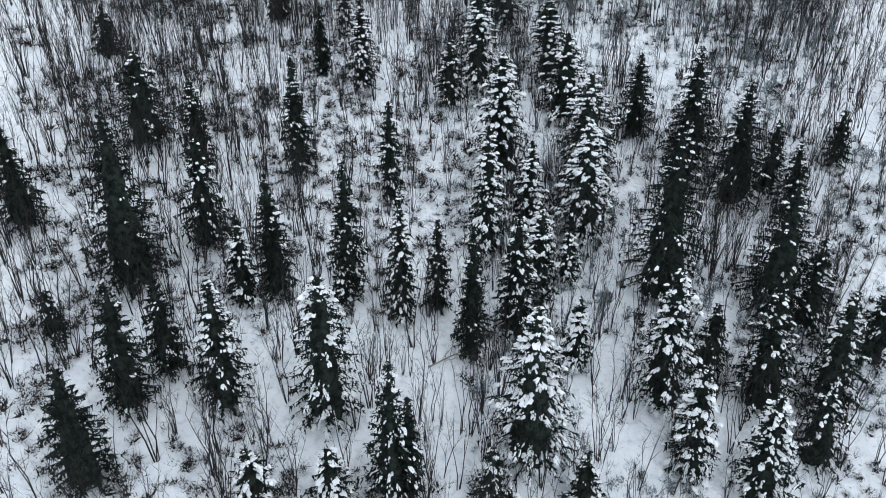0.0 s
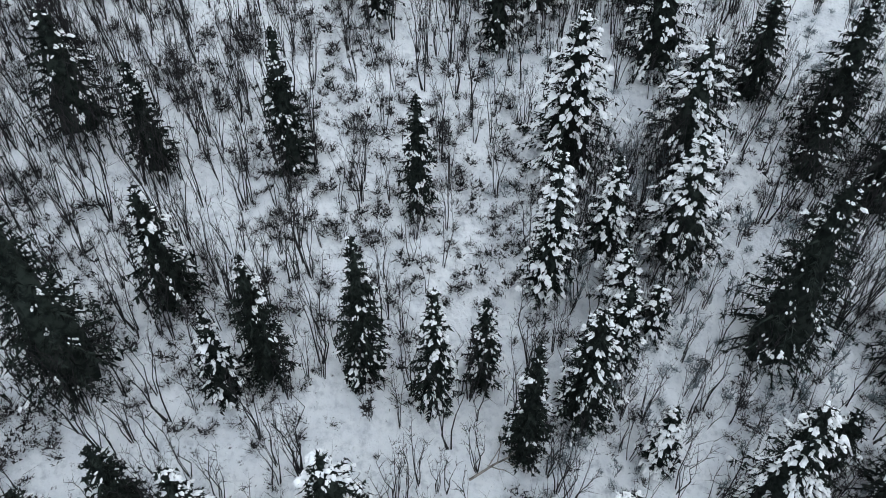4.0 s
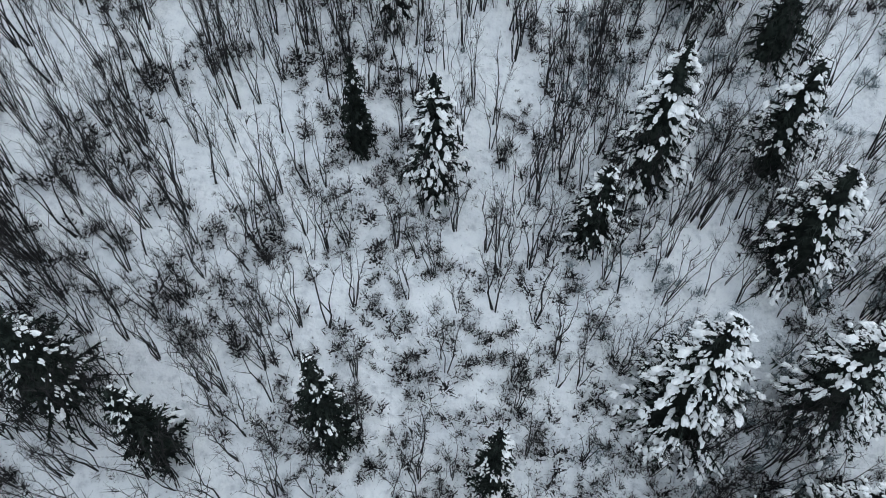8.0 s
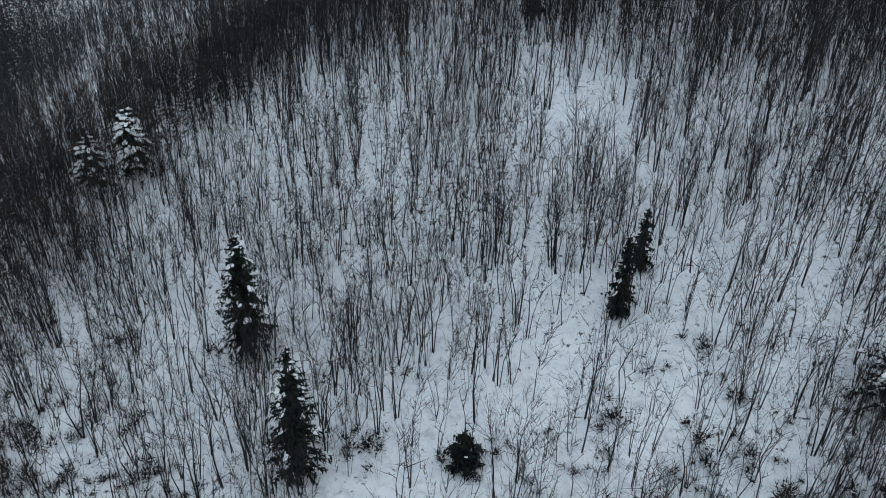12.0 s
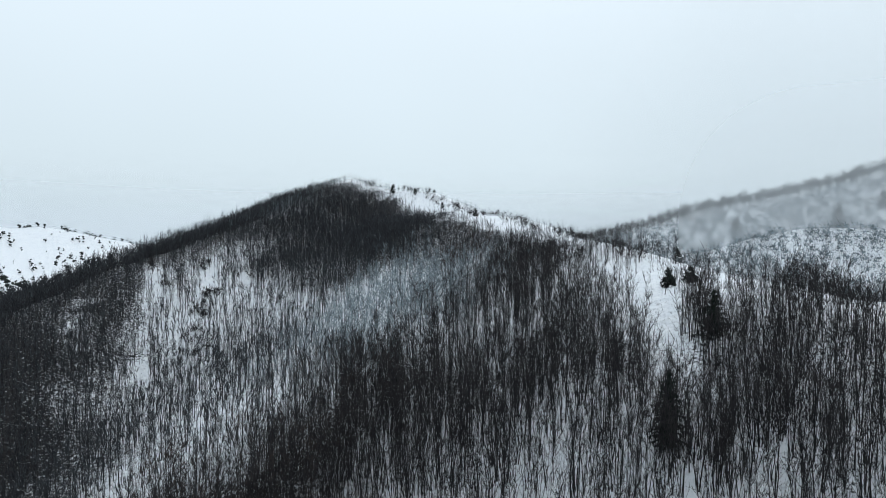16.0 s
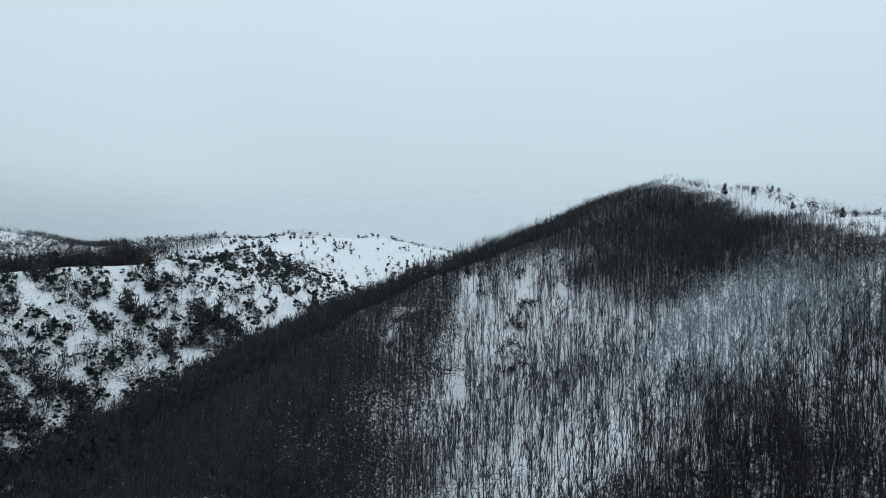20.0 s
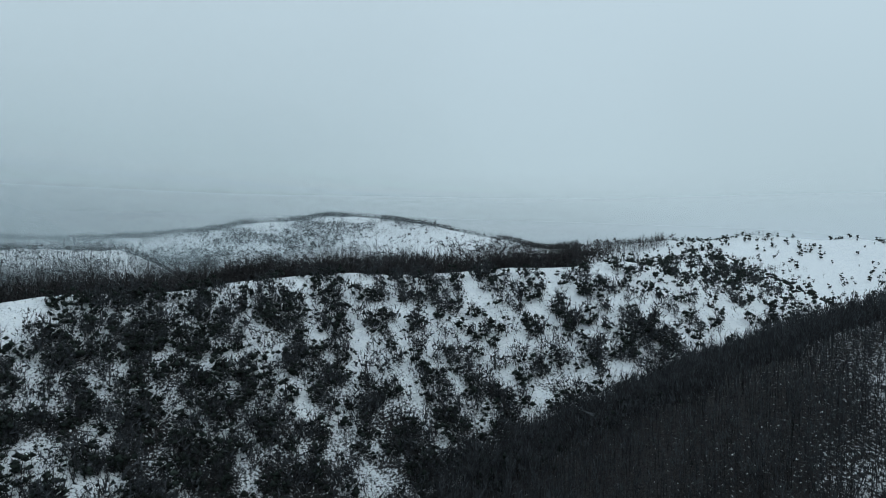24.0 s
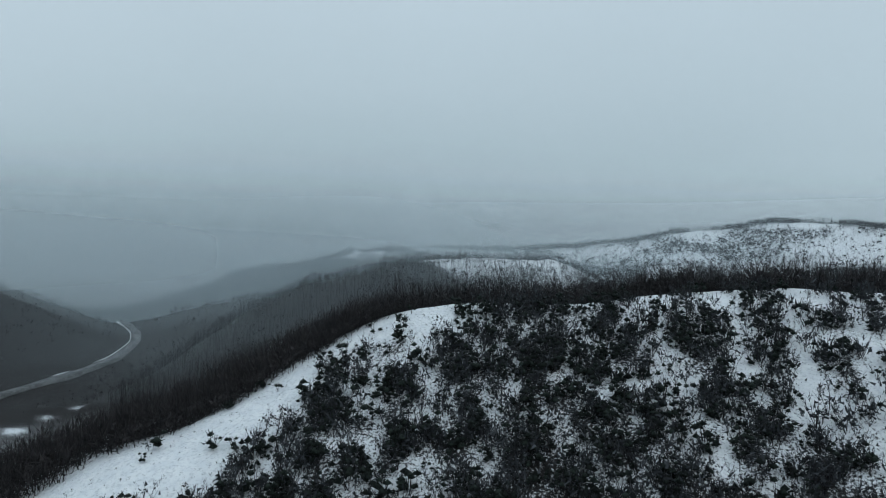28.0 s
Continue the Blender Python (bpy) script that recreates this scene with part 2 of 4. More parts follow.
def clearing(x, y):
    """1 on the open snow patches of the wooded hill."""
    u, v = (x + 122) * 0.89 + (y - 265) * 0.45, (y - 265) * 0.89 - (x + 122) * 0.45
    c = 1.3 * lane(x, y, -137, 291, -127, 274, 2.8) + 1.4 * lane(x, y, -127, 302, -112, 264, 3.3) + 1.3 * lane(x, y, -123, 259, -108, 239, 2.3)
    c = c + 0.9 * lane(x, y, -117, 303, -109, 288, 2.4) + 0.7 * lane(x, y, -104, 264, -96, 246, 2.0) + 0.7 * lane(x, y, -140, 264, -129, 246, 2.0) + 0.6 * lane(x, y, -99, 290, -92, 272, 2.0)
    c = c + 2.2 * lane(x, y, -14, 250, 3, 231, 8.0) + 1.5 * hump(x, y, -4, 232, 11, 8) + 1.3 * lane(x, y, 4, 232, 18, 211, 5.0) + 1.5 * lane(x, y, -10, 242, -13, 219, 4.5) + 1.0 * lane(x, y, -13, 217, -12, 196, 3.0)
    c = c + 0.55 * hump(x, y, -13, 168, 7, 9) + 0.5 * hump(x, y, -3, 160, 4, 6) + 0.4 * hump(x, y, 3, 200, 3, 9) + 0.4 * hump(x, y, -30, 176, 3, 9)
    m, share = beside(x, y, MAIN)
    c += 1.6 * step(m, -14, -9) * (1 - step(m, 30, 40)) * step(share, 0.05, 0.12) * (1 - step(share, 0.40, 0.46))
    c += 1.1 * step(m, -10, -6) * (1 - step(m, 2, 5)) * step(share, 0.57, 0.6) * (1 - step(share, 0.76, 0.82))
    return np.clip(c * (0.8 + 0.7 * value_noise(x, y, 9, 31) + 1.5 * value_noise(x, y, 4, 32) + 1.4 * value_noise(2.4 * u, 0.45 * v, 9, 34)), 0, 1)


def rime(x, y):
    """1 where the trees of the gully are frosted."""
    return np.clip((2.3 * hump(x, y, -58, 260, 20, 27) + 1.0 * hump(x, y, -50, 231, 9, 14) + 0.9 * hump(x, y, -71, 281, 9, 13) + 0.7 * hump(x, y, -134, 372, 8, 22)) * (1 + 0.9 * value_noise(x, y, 12, 33)), 0, 1)


def clumps(x, y, size, seed, low=-0.08, high=0.12):
    return step(value_noise(x, y, size, seed) + 0.5 * value_noise(x, y, 0.4 * size, seed + 1), low, high)


def west_snow(x, y):
    """Open snow on the western hill: the crest, the lobe and streaks down the fall line."""
    d, share = beside(x, y, WEST)
    n = 0.4 * value_noise(0.3 * x, y, 7, 41) + 0.4 * value_noise(x, y, 7, 42) + 0.75 * value_noise(x, y, 3, 43) - 0.10
    for lane, wide in ((160, 1.5), (174, 1.4), (186, 1.9), (198, 1.6), (208, 2.4), (223, 2.6), (236, 2.0), (247, 3.2), (270, 4.0)):
        n = n + 0.42 * np.exp(-((y - lane + 0.12 * (x + 210) + 6 * value_noise(x, y, 14, lane)) / wide) ** 2)
    lobe = hump(x, y, -236, 104, 20, 13) + (1 - step(y, 88, 108)) * step(d, -24, -14)
    n = n + 0.22 * step(d, -20, -3) - 0.12 * step(-d, 45, 85) + 0.6 * lobe + 0.12 * step(y, 215, 285) + 0.32 * step(y, 258, 290) - 0.18 * hump(x, y, -210, 140, 34, 34)
    return step(n, 0.0, 0.3)


def dense_wood(x, y):
    """1 where the wood stands closest: the summit, its flank and the front of the left spur."""
    left, main = beside(x, y, LEFT)[0], beside(x, y, MAIN)[0]
    top = step(y, 312, 340) * (left > -30) * (main < -9)
    front = step(left, -40, -25) * (1 - step(left + 0.22 * (y - 255) + 16 * value_noise(x, y, 12, 74), 8, 34)) * (y < 345)
    flank = step(y + 0.45 * x + 10 * value_noise(x, y, 12, 73), 238, 262) * (main < -9) * (left > 20) * (x < -12)
    rim = 0.45 * (beside(x, y, NEAR)[0] > 2) * (main < -9) * step(y, 200, 226) * (1 - step(x, -24, -14))
    return np.clip(top + front + flank + rim, 0, 1)


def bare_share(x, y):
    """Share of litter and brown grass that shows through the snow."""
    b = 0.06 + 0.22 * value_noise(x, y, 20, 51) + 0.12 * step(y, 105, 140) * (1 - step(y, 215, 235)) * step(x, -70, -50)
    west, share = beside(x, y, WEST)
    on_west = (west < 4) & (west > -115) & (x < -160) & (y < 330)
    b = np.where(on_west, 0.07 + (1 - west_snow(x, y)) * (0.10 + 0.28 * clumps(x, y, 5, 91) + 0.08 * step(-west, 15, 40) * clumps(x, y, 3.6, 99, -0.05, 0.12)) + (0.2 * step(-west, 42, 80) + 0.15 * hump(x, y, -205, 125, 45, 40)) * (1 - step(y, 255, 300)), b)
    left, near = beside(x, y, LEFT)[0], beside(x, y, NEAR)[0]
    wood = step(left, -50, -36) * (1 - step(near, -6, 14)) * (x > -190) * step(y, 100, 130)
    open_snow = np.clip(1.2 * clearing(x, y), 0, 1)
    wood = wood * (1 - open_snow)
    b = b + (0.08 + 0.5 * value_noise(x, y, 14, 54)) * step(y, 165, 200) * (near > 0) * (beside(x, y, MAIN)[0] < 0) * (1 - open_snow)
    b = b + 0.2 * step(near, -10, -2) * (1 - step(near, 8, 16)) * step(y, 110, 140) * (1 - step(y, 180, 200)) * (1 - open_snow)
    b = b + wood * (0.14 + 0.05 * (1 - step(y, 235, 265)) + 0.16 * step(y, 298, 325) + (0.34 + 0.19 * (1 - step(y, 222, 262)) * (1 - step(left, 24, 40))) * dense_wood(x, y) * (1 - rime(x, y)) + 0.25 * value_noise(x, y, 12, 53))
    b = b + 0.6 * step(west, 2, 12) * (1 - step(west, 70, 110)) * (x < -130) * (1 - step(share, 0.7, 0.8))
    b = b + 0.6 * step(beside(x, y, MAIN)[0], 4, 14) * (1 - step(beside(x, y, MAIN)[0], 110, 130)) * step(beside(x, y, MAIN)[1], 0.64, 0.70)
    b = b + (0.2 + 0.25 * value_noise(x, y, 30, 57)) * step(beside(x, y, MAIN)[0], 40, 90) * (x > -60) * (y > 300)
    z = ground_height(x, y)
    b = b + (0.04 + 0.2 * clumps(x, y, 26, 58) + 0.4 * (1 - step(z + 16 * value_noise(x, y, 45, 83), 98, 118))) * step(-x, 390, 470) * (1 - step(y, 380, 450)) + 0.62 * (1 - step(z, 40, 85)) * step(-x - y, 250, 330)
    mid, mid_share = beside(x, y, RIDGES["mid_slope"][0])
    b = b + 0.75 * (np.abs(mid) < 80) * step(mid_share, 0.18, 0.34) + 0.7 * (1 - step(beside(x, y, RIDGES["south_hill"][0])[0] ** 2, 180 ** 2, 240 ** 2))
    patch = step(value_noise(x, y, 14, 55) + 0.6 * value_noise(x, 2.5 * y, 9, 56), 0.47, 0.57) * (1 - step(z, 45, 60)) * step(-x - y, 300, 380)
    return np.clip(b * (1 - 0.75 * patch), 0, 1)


N = 265
u = np.sinh(4.35 * np.linspace(-1, 1, N)) * 72
gx, gy = np.meshgrid(-80 + u, 170 + u)
gz = ground_height(gx, gy)
idx = np.arange(N * N).reshape(N, N)
quads = np.stack([idx[:-1, :-1], idx[:-1, 1:], idx[1:, 1:], idx[1:, :-1]], -1).reshape(-1, 4)
ground = mesh_object("ground", np.stack([gx, gy, gz], -1).reshape(-1, 3), quads, MAT_SNOW)
ground.data.polygons.foreach_set("use_smooth", np.ones(len(quads), dtype=bool))
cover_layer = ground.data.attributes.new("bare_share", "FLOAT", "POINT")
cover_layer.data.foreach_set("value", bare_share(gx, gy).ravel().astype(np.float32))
tagged(ground, "snow-covered hills with brown litter and grass showing through", "ground", kind="structure")


# ---- growing things: pieces ----
class Growth:
    """Collects triangles as arrays."""

    def __init__(self):
        self.v, self.f, self.n = [], [], 0

    def add(self, verts, faces):
        self.v.append(np.asarray(verts, float))
        self.f.append(np.asarray(faces, int) + self.n)
        self.n += len(verts)

    def limb(self, pts, radii, sides=3):
        pts = np.asarray(pts, float)
        a = np.arange(sides) * 2 * math.pi / sides
        ring = np.stack([np.cos(a), np.sin(a), 0 * a], -1)
        verts = np.concatenate([p + ring * r for p, r in zip(pts, radii)])
        faces = []
        for i in range(len(pts) - 1):
            for j in range(sides):
                p, q = i * sides + j, i * sides + (j + 1) % sides
                faces += [(p, q, q + sides), (p, q + sides, p + sides)]
        self.add(verts, faces)

    def strip(self, pts, radii, rng):
        """A thin flat stem, for trees seen from afar."""
        pts, r = np.asarray(pts, float), np.asarray(radii)[:, None]
        a = rng.uniform(0, 6.28)
        side = np.array([math.cos(a), math.sin(a), 0.0])
        n = len(pts)
        i = np.arange(n - 1)
        self.add(np.concatenate([pts - side * r, pts + side * r]), np.concatenate([np.stack([i, i + 1, i + n], -1), np.stack([i + 1, i + n + 1, i + n], -1)]))

    def blades(self, a, b, w, rng):
        """Thin triangles from a to b, w wide at a."""
        a, b = np.asarray(a, float), np.asarray(b, float)
        side = np.cross(b - a, rng.normal(size=a.shape))
        side *= (np.asarray(w) * 0.5 / np.maximum(np.linalg.norm(side, axis=1), 1e-6))[:, None]
        k = len(a)
        self.add(np.concatenate([a - side, a + side, b]), np.stack([np.arange(k), np.arange(k) + k, np.arange(k) + 2 * k], -1))

    def arrays(self):
        return np.concatenate(self.v), np.concatenate(self.f)


def bare_tree(seed, height, stems, branches, twigs, wide=1.0, segs=5, haze=1.0, spread=1.0, split=False, brush=1.0, upright=0.0):
    """Stem and twig arrays of one leafless tree. haze: width of the twigs; spread: how far the branches stand off; brush: length of the twigs; upright: how steeply they rise; split: stems one by one."""
    rng = np.random.default_rng(seed)
    wood, fine = Growth(), Growth()
    single = []
    for s in range(stems):
        if split:
            wood = Growth()
            single.append(wood)
        az, lean = rng.uniform(0, 6.28), rng.uniform(0.03, 0.2) if stems > 1 else rng.uniform(0, 0.07)
        out = np.array([math.cos(az), math.sin(az)])
        h = height * rng.uniform(0.7, 1.0)
        t = np.linspace(0, 1, segs + 1)
        pts = np.zeros((segs + 1, 3))
        pts[:, :2] = out * 0.15 * (s > 0) + np.outer(lean * h * t, out) + rng.normal(0, 0.05, (segs + 1, 2)) * t[:, None] * height * 0.25
        pts[:, 2] = h * t - 0.3 * (t == 0)
        pts[1:, :2] += rng.normal(0, 0.16, (segs, 2)) * (height / 8)
        r = 0.058 * wide * (height / 8) * (1 - 0.85 * t) * rng.uniform(0.6, 1.15)
        if segs > 3:
            wood.limb(pts, r)
        else:
            wood.strip(pts, r * 1.2, rng)
        f = rng.uniform(0.36, 0.98, branches)
        p = np.stack([np.interp(f, t, pts[:, i]) for i in range(3)], -1)
        ba = rng.uniform(0, 6.28, branches)
        ln = height * rng.uniform(0.12, 0.28, branches) * (1.2 - 0.65 * f)
        way = np.stack([np.cos(ba) * 0.48 * spread, np.sin(ba) * 0.48 * spread, np.full(branches, 0.9)], -1)
        tip = p + way * ln[:, None]
        wood.blades(p, tip, np.full(branches, 0.055 * wide), rng)
        k = branches * twigs
        g = rng.uniform(0.15, 1, (k, 1))
        i = np.repeat(np.arange(branches), twigs)
        a = p[i] + (tip - p)[i] * g
        d = rng.normal(0, 0.5 * (1 - 0.5 * upright), (k, 3)) + way[i] * [0.5, 0.5, 0.8 + 0.5 * upright]
        fine.blades(a, a + d * height * 0.09 * brush * rng.uniform(0.5, 1.3, (k, 1)), np.full(k, 0.035 * haze), rng)
        k = 2 * twigs
        a = pts[-1] - (pts[-1] - pts[-2]) * rng.uniform(0, 0.9, (k, 1))
        fine.blades(a, a + (rng.normal(0, 0.4, (k, 3)) + [0, 0, 0.8]) * height * 0.075, np.full(k, 0.035 * haze), rng)
    return [w.arrays() for w in single] if split else wood.arrays(), fine.arrays()


def pillow(snow, rng, c, out, side, slope, long):
    """A rounded lump of snow lying along a bough, drooping over its edges."""
    n = 5
    ang = np.arange(n) * 2 * math.pi / n + rng.uniform(0, 1)
    up, tilt = np.array([0, 0, 1.0]), rng.uniform(-0.5, 0.5)
    along, across = out * math.cos(tilt) + side * math.sin(tilt), side * math.cos(tilt) - out * math.sin(tilt)
    ca, sa = np.cos(ang)[:, None] * long, np.sin(ang)[:, None] * long * rng.uniform(0.35, 0.8)
    wob = rng.uniform(0.55, 1.45, (n, 1))
    rim = c + (along * ca + across * sa) * wob + up * (slope * ca - 0.16 * long - 0.1 * long * rng.random((n, 1)))
    mid = c + (along * ca + across * sa) * 0.66 * wob + up * (slope * ca * 0.66 + 0.24 * long)
    j = np.arange(n)
    q = (j + 1) % n
    snow.add(np.concatenate([rim, mid, [c + up * 0.38 * long]]), np.concatenate([np.stack([j, q, q + n], -1), np.stack([j, q + n, j + n], -1), np.stack([j + n, q + n, 0 * j + 2 * n], -1)]))


def spruce_arrays(seed, height, radius, whorls, load):
    """Trunk, needle and snow arrays of one spruce; load: share of the boughs that carry snow."""
    rng = np.random.default_rng(seed)
    trunk, needles, snow = Growth(), Growth(), Growth()
    up = np.array([0, 0, 1.0])
    t = np.linspace(0, 1, 6)
    trunk.limb(np.stack([0 * t, 0 * t, height * t - 0.4 * (t == 0)], -1), 0.016 * height * (1 - 0.93 * t), 6)
    bulge = rng.uniform(0.7, 0.95)
    for w in range(whorls):
        f = (w + 0.3) / whorls
        z0 = height * (0.05 + 0.94 * f)
        count = int(rng.integers(6, 10)) if f < 0.8 else 5
        turn = rng.uniform(0, 6.28)
        for i in range(count):
            az = turn + i * 6.283 / count + rng.normal(0, 0.18)
            ln = radius * min(1.0, (1 - f) / 0.72) ** bulge * rng.uniform(0.68, 1.15) + 0.14
            if f < 0.1:
                ln *= 0.8
            z = z0 + rng.normal(0, 0.15)
            out = np.array([math.cos(az), math.sin(az), 0.0])
            side = np.array([-math.sin(az), math.cos(az), 0.0])
            slope = 0.3 * f - 0.34 * (1 - f) + rng.normal(0, 0.06)

            def at(s):
                s = np.asarray(s, float)[:, None]
                return z * up + out * ln * s + up * ln * (slope * s - 0.25 * s * s + 0.14 * s ** 4)
            k = 7 if ln > 0.8 else 5
            s = np.linspace(0.08, 0.97, k)
            p = at(s)
            for sgn in (-1, 1):
                reach = np.minimum(ln * (0.36 * (1 - s) + 0.11), 0.4)[:, None] * rng.uniform(0.6, 1.35, (k, 1))
                tip = p + side * sgn * reach * 0.8 + out * reach * 0.65 - up * reach * rng.uniform(0.1, 0.6, (k, 1))
                needles.blades(p - out * 0.05, tip, 0.11 + 0.12 * ln / radius * rng.uniform(0.6, 1.2, k), rng)
            drop = at(rng.uniform(0.15, 1.0, k))
            needles.blades(drop + rng.normal(0, 0.08, (k, 3)), drop + rng.normal(0, 0.2, (k, 3)) - up * 0.45 * (0.4 + ln / radius), np.full(k, 0.2), rng)
            needles.blades(at([0.5]), at([1.0]) + out * 0.2, [0.22], rng)
            if rng.random() < load * (1.1 - 0.3 * f):
                pads = 1 if ln < 0.6 else int(rng.integers(1, 3)) + (load > 0.7)
                for sp in np.clip(rng.normal(0.7, 0.22, pads), 0.2, 0.95):
                    big = rng.uniform(0.13, 0.33) * (0.6 + 0.4 * min(1.0, ln)) * (0.75 + 0.65 * load ** 2)
                    for lump in range(int(rng.integers(2, 5))):
                        far = min(sp + (lump * 0.75 * big + rng.normal(0, 0.06)) / ln, 1.05)
                        pillow(snow, rng, at([far])[0] + side * rng.normal(0, 0.10 + 0.2 * big) + up * 0.05, out, side, slope - 0.55 * far, big * rng.uniform(0.45, 1.0))
    # dense inner mass of dead boughs and needles
    rings, sides = 9, 9
    fr = np.linspace(0.06, 0.97, rings)[:, None]
    an = np.arange(sides)[None] * 2 * math.pi / sides
    rr = radius * 0.42 * np.minimum(1.0, (1 - fr) / 0.72) ** bulge * rng.uniform(0.7, 1.2, (rings, sides))
    body = np.stack([rr * np.cos(an), rr * np.sin(an), height * fr + rng.normal(0, 0.12, (rings, sides)) - 0.25 * rr], -1).reshape(-1, 3)
    j = np.arange((rings - 1) * sides)
    q = j - j % sides + (j + 1) % sides
    needles.add(body, np.concatenate([np.stack([j, q, q + sides], -1), np.stack([j, q + sides, j + sides], -1)]))
    return trunk.arrays(), needles.arrays(), snow.arrays() if snow.n else None


def scatter(name, templates, xs, ys, scales, mat, label, category, seed=0):
    """One mesh of many copies of the template arrays on the ground."""
    rng = np.random.default_rng(seed)
    pick = rng.integers(0, len(templates), len(xs))
    zs = ground_height(xs, ys)
    turns = rng.uniform(0, 6.283, len(xs))
    vs, fs, base = [], [], 0
    for ti, (tv, tf) in enumerate(templates):
        sel = np.nonzero(pick == ti)[0]
        if not len(sel):
            continue
        c, s = np.cos(turns[sel])[:, None], np.sin(turns[sel])[:, None]
        k = scales[sel][:, None]
        x = (tv[:, 0] * c - tv[:, 1] * s) * k + xs[sel][:, None]
        y = (tv[:, 0] * s + tv[:, 1] * c) * k + ys[sel][:, None]
        z = tv[:, 2] * k + zs[sel][:, None]
        vs.append(np.stack([x, y, z], -1).reshape(-1, 3))
        fs.append((tf[None] + (np.arange(len(sel)) * len(tv))[:, None, None] + base).reshape(-1, 3))
        base += len(sel) * len(tv)
    ob = mesh_object(name, np.concatenate(vs), np.concatenate(fs), mat)
    return tagged(ob, label, category, kind="stuff")


def sown(rng, count, box, chance):
    """Points in box = (x0, y0, x1, y1), kept where chance(x, y) says so."""
    x, y = rng.uniform(box[0], box[2], count), rng.uniform(box[1], box[3], count)
    keep = rng.random(count) < chance(x, y)
    return x[keep], y[keep]


def shrub(seed, size, blades, white):
    """Dark twig and white snow pieces of a low, close, rounded shrub with a few stems."""
    rng = np.random.default_rng(seed)
    dark, pale = Growth(), Growth()
    lumps = int(rng.integers(2, 5))
    core = rng.normal(0, 0.3, (lumps, 3)) * [size, size, 0]
    wide = rng.uniform(0.2, 0.36, lumps) * size
    k = 5 * lumps
    i = np.arange(k) % lumps
    dark.blades(core[i], core[i] + (rng.normal(0, 0.55, (k, 3)) + [0, 0, 1.7]) * wide[i, None], np.full(k, 0.04), rng)

    def burst(count, first, last, long, width):
        i = rng.integers(0, lumps, count)
        d = rng.normal(0, 1, (count, 3))
        d[:, 2] = np.abs(d[:, 2])
        d /= np.linalg.norm(d, axis=1)[:, None]
        a = core[i] + d * wide[i, None] * rng.uniform(first, last, (count, 1)) * [1, 1, 1.15]
        return a, a + (d * 0.5 + rng.normal(0, 0.6, (count, 3)) + [0, 0, 0.35]) * size * long * rng.uniform(0.6, 1.3, (count, 1)), np.full(count, width * size)
    dark.blades(*burst(blades // 4, 0.1, 0.6, 0.13, 0.09), rng)
    dark.blades(*burst(blades, 0.3, 1.05, 0.10, 0.035), rng)
    pale.blades(*burst(white, 0.5, 1.08, 0.065, 0.045), rng)
    return dark.arrays(), pale.arrays()


def bush(seed, size, blades, broad=0.05, stems=7, wispy=0.5):
    """Stems and twig mass of a rounded bush: a close core and a looser rim; wispy: share of the rim."""
    rng = np.random.default_rng(seed)
    wood, fine = Growth(), Growth()
    d = rng.normal(0, 0.4, (stems, 3)) + [0, 0, 1]
    base = rng.normal(0, size * 0.12, (stems, 3)) * [1, 1, 0]
    wood.blades(base, base + d * size * 0.9, np.full(stems, 0.03 * size), rng)
    d = rng.normal(0, 1, (blades, 3))
    d /= np.linalg.norm(d, axis=1)[:, None]
    rim = rng.random((blades, 1)) < wispy
    r = np.where(rim, rng.uniform(0.6, 1.0, (blades, 1)), rng.uniform(0.1, 0.75, (blades, 1)))
    shape = rng.uniform(0.7, 1.2, 3)
    a = d * size * 0.42 * r * shape + [0, 0, size * 0.42]
    a[:, 2] = np.maximum(a[:, 2], 0.02 * size)
    fine.blades(a, a + (rng.normal(0, 0.5, (blades, 3)) + d * 0.6 + [0, 0, 0.6]) * size * np.where(rim, 0.26, 0.15), np.where(rim[:, 0], 0.55, 2.4) * size * broad, rng)
    return wood.arrays(), fine.arrays()


def crowd(name, templates, x, y, sc, mats, labels, category, seed):
    """Two meshes, wood and fine parts, of one stand of trees."""
    for k in (0, 1):
        scatter(name[k], [t[k] for t in templates], x, y, sc, mats[k], labels[k], category, seed)


def sow_along(rng, crest, count, near, wide):
    """Points along a crest line, on its left, from near to wide metres off."""
    pts = np.array(crest, float)[:, :2]
    span = np.concatenate([[0], np.cumsum(np.hypot(*np.diff(pts, axis=0).T))])
    t = rng.uniform(0, span[-1], count)
    i = np.clip(np.searchsorted(span, t) - 1, 0, len(pts) - 2)
    f = ((t - span[i]) / (span[i + 1] - span[i]))[:, None]
    way = pts[i + 1] - pts[i]
    left = np.stack([-way[:, 1], way[:, 0]], -1) / np.hypot(way[:, 0], way[:, 1])[:, None]
    p = pts[i] + f * way + left * rng.uniform(near, wide, (count, 1))
    return p[:, 0], p[:, 1]


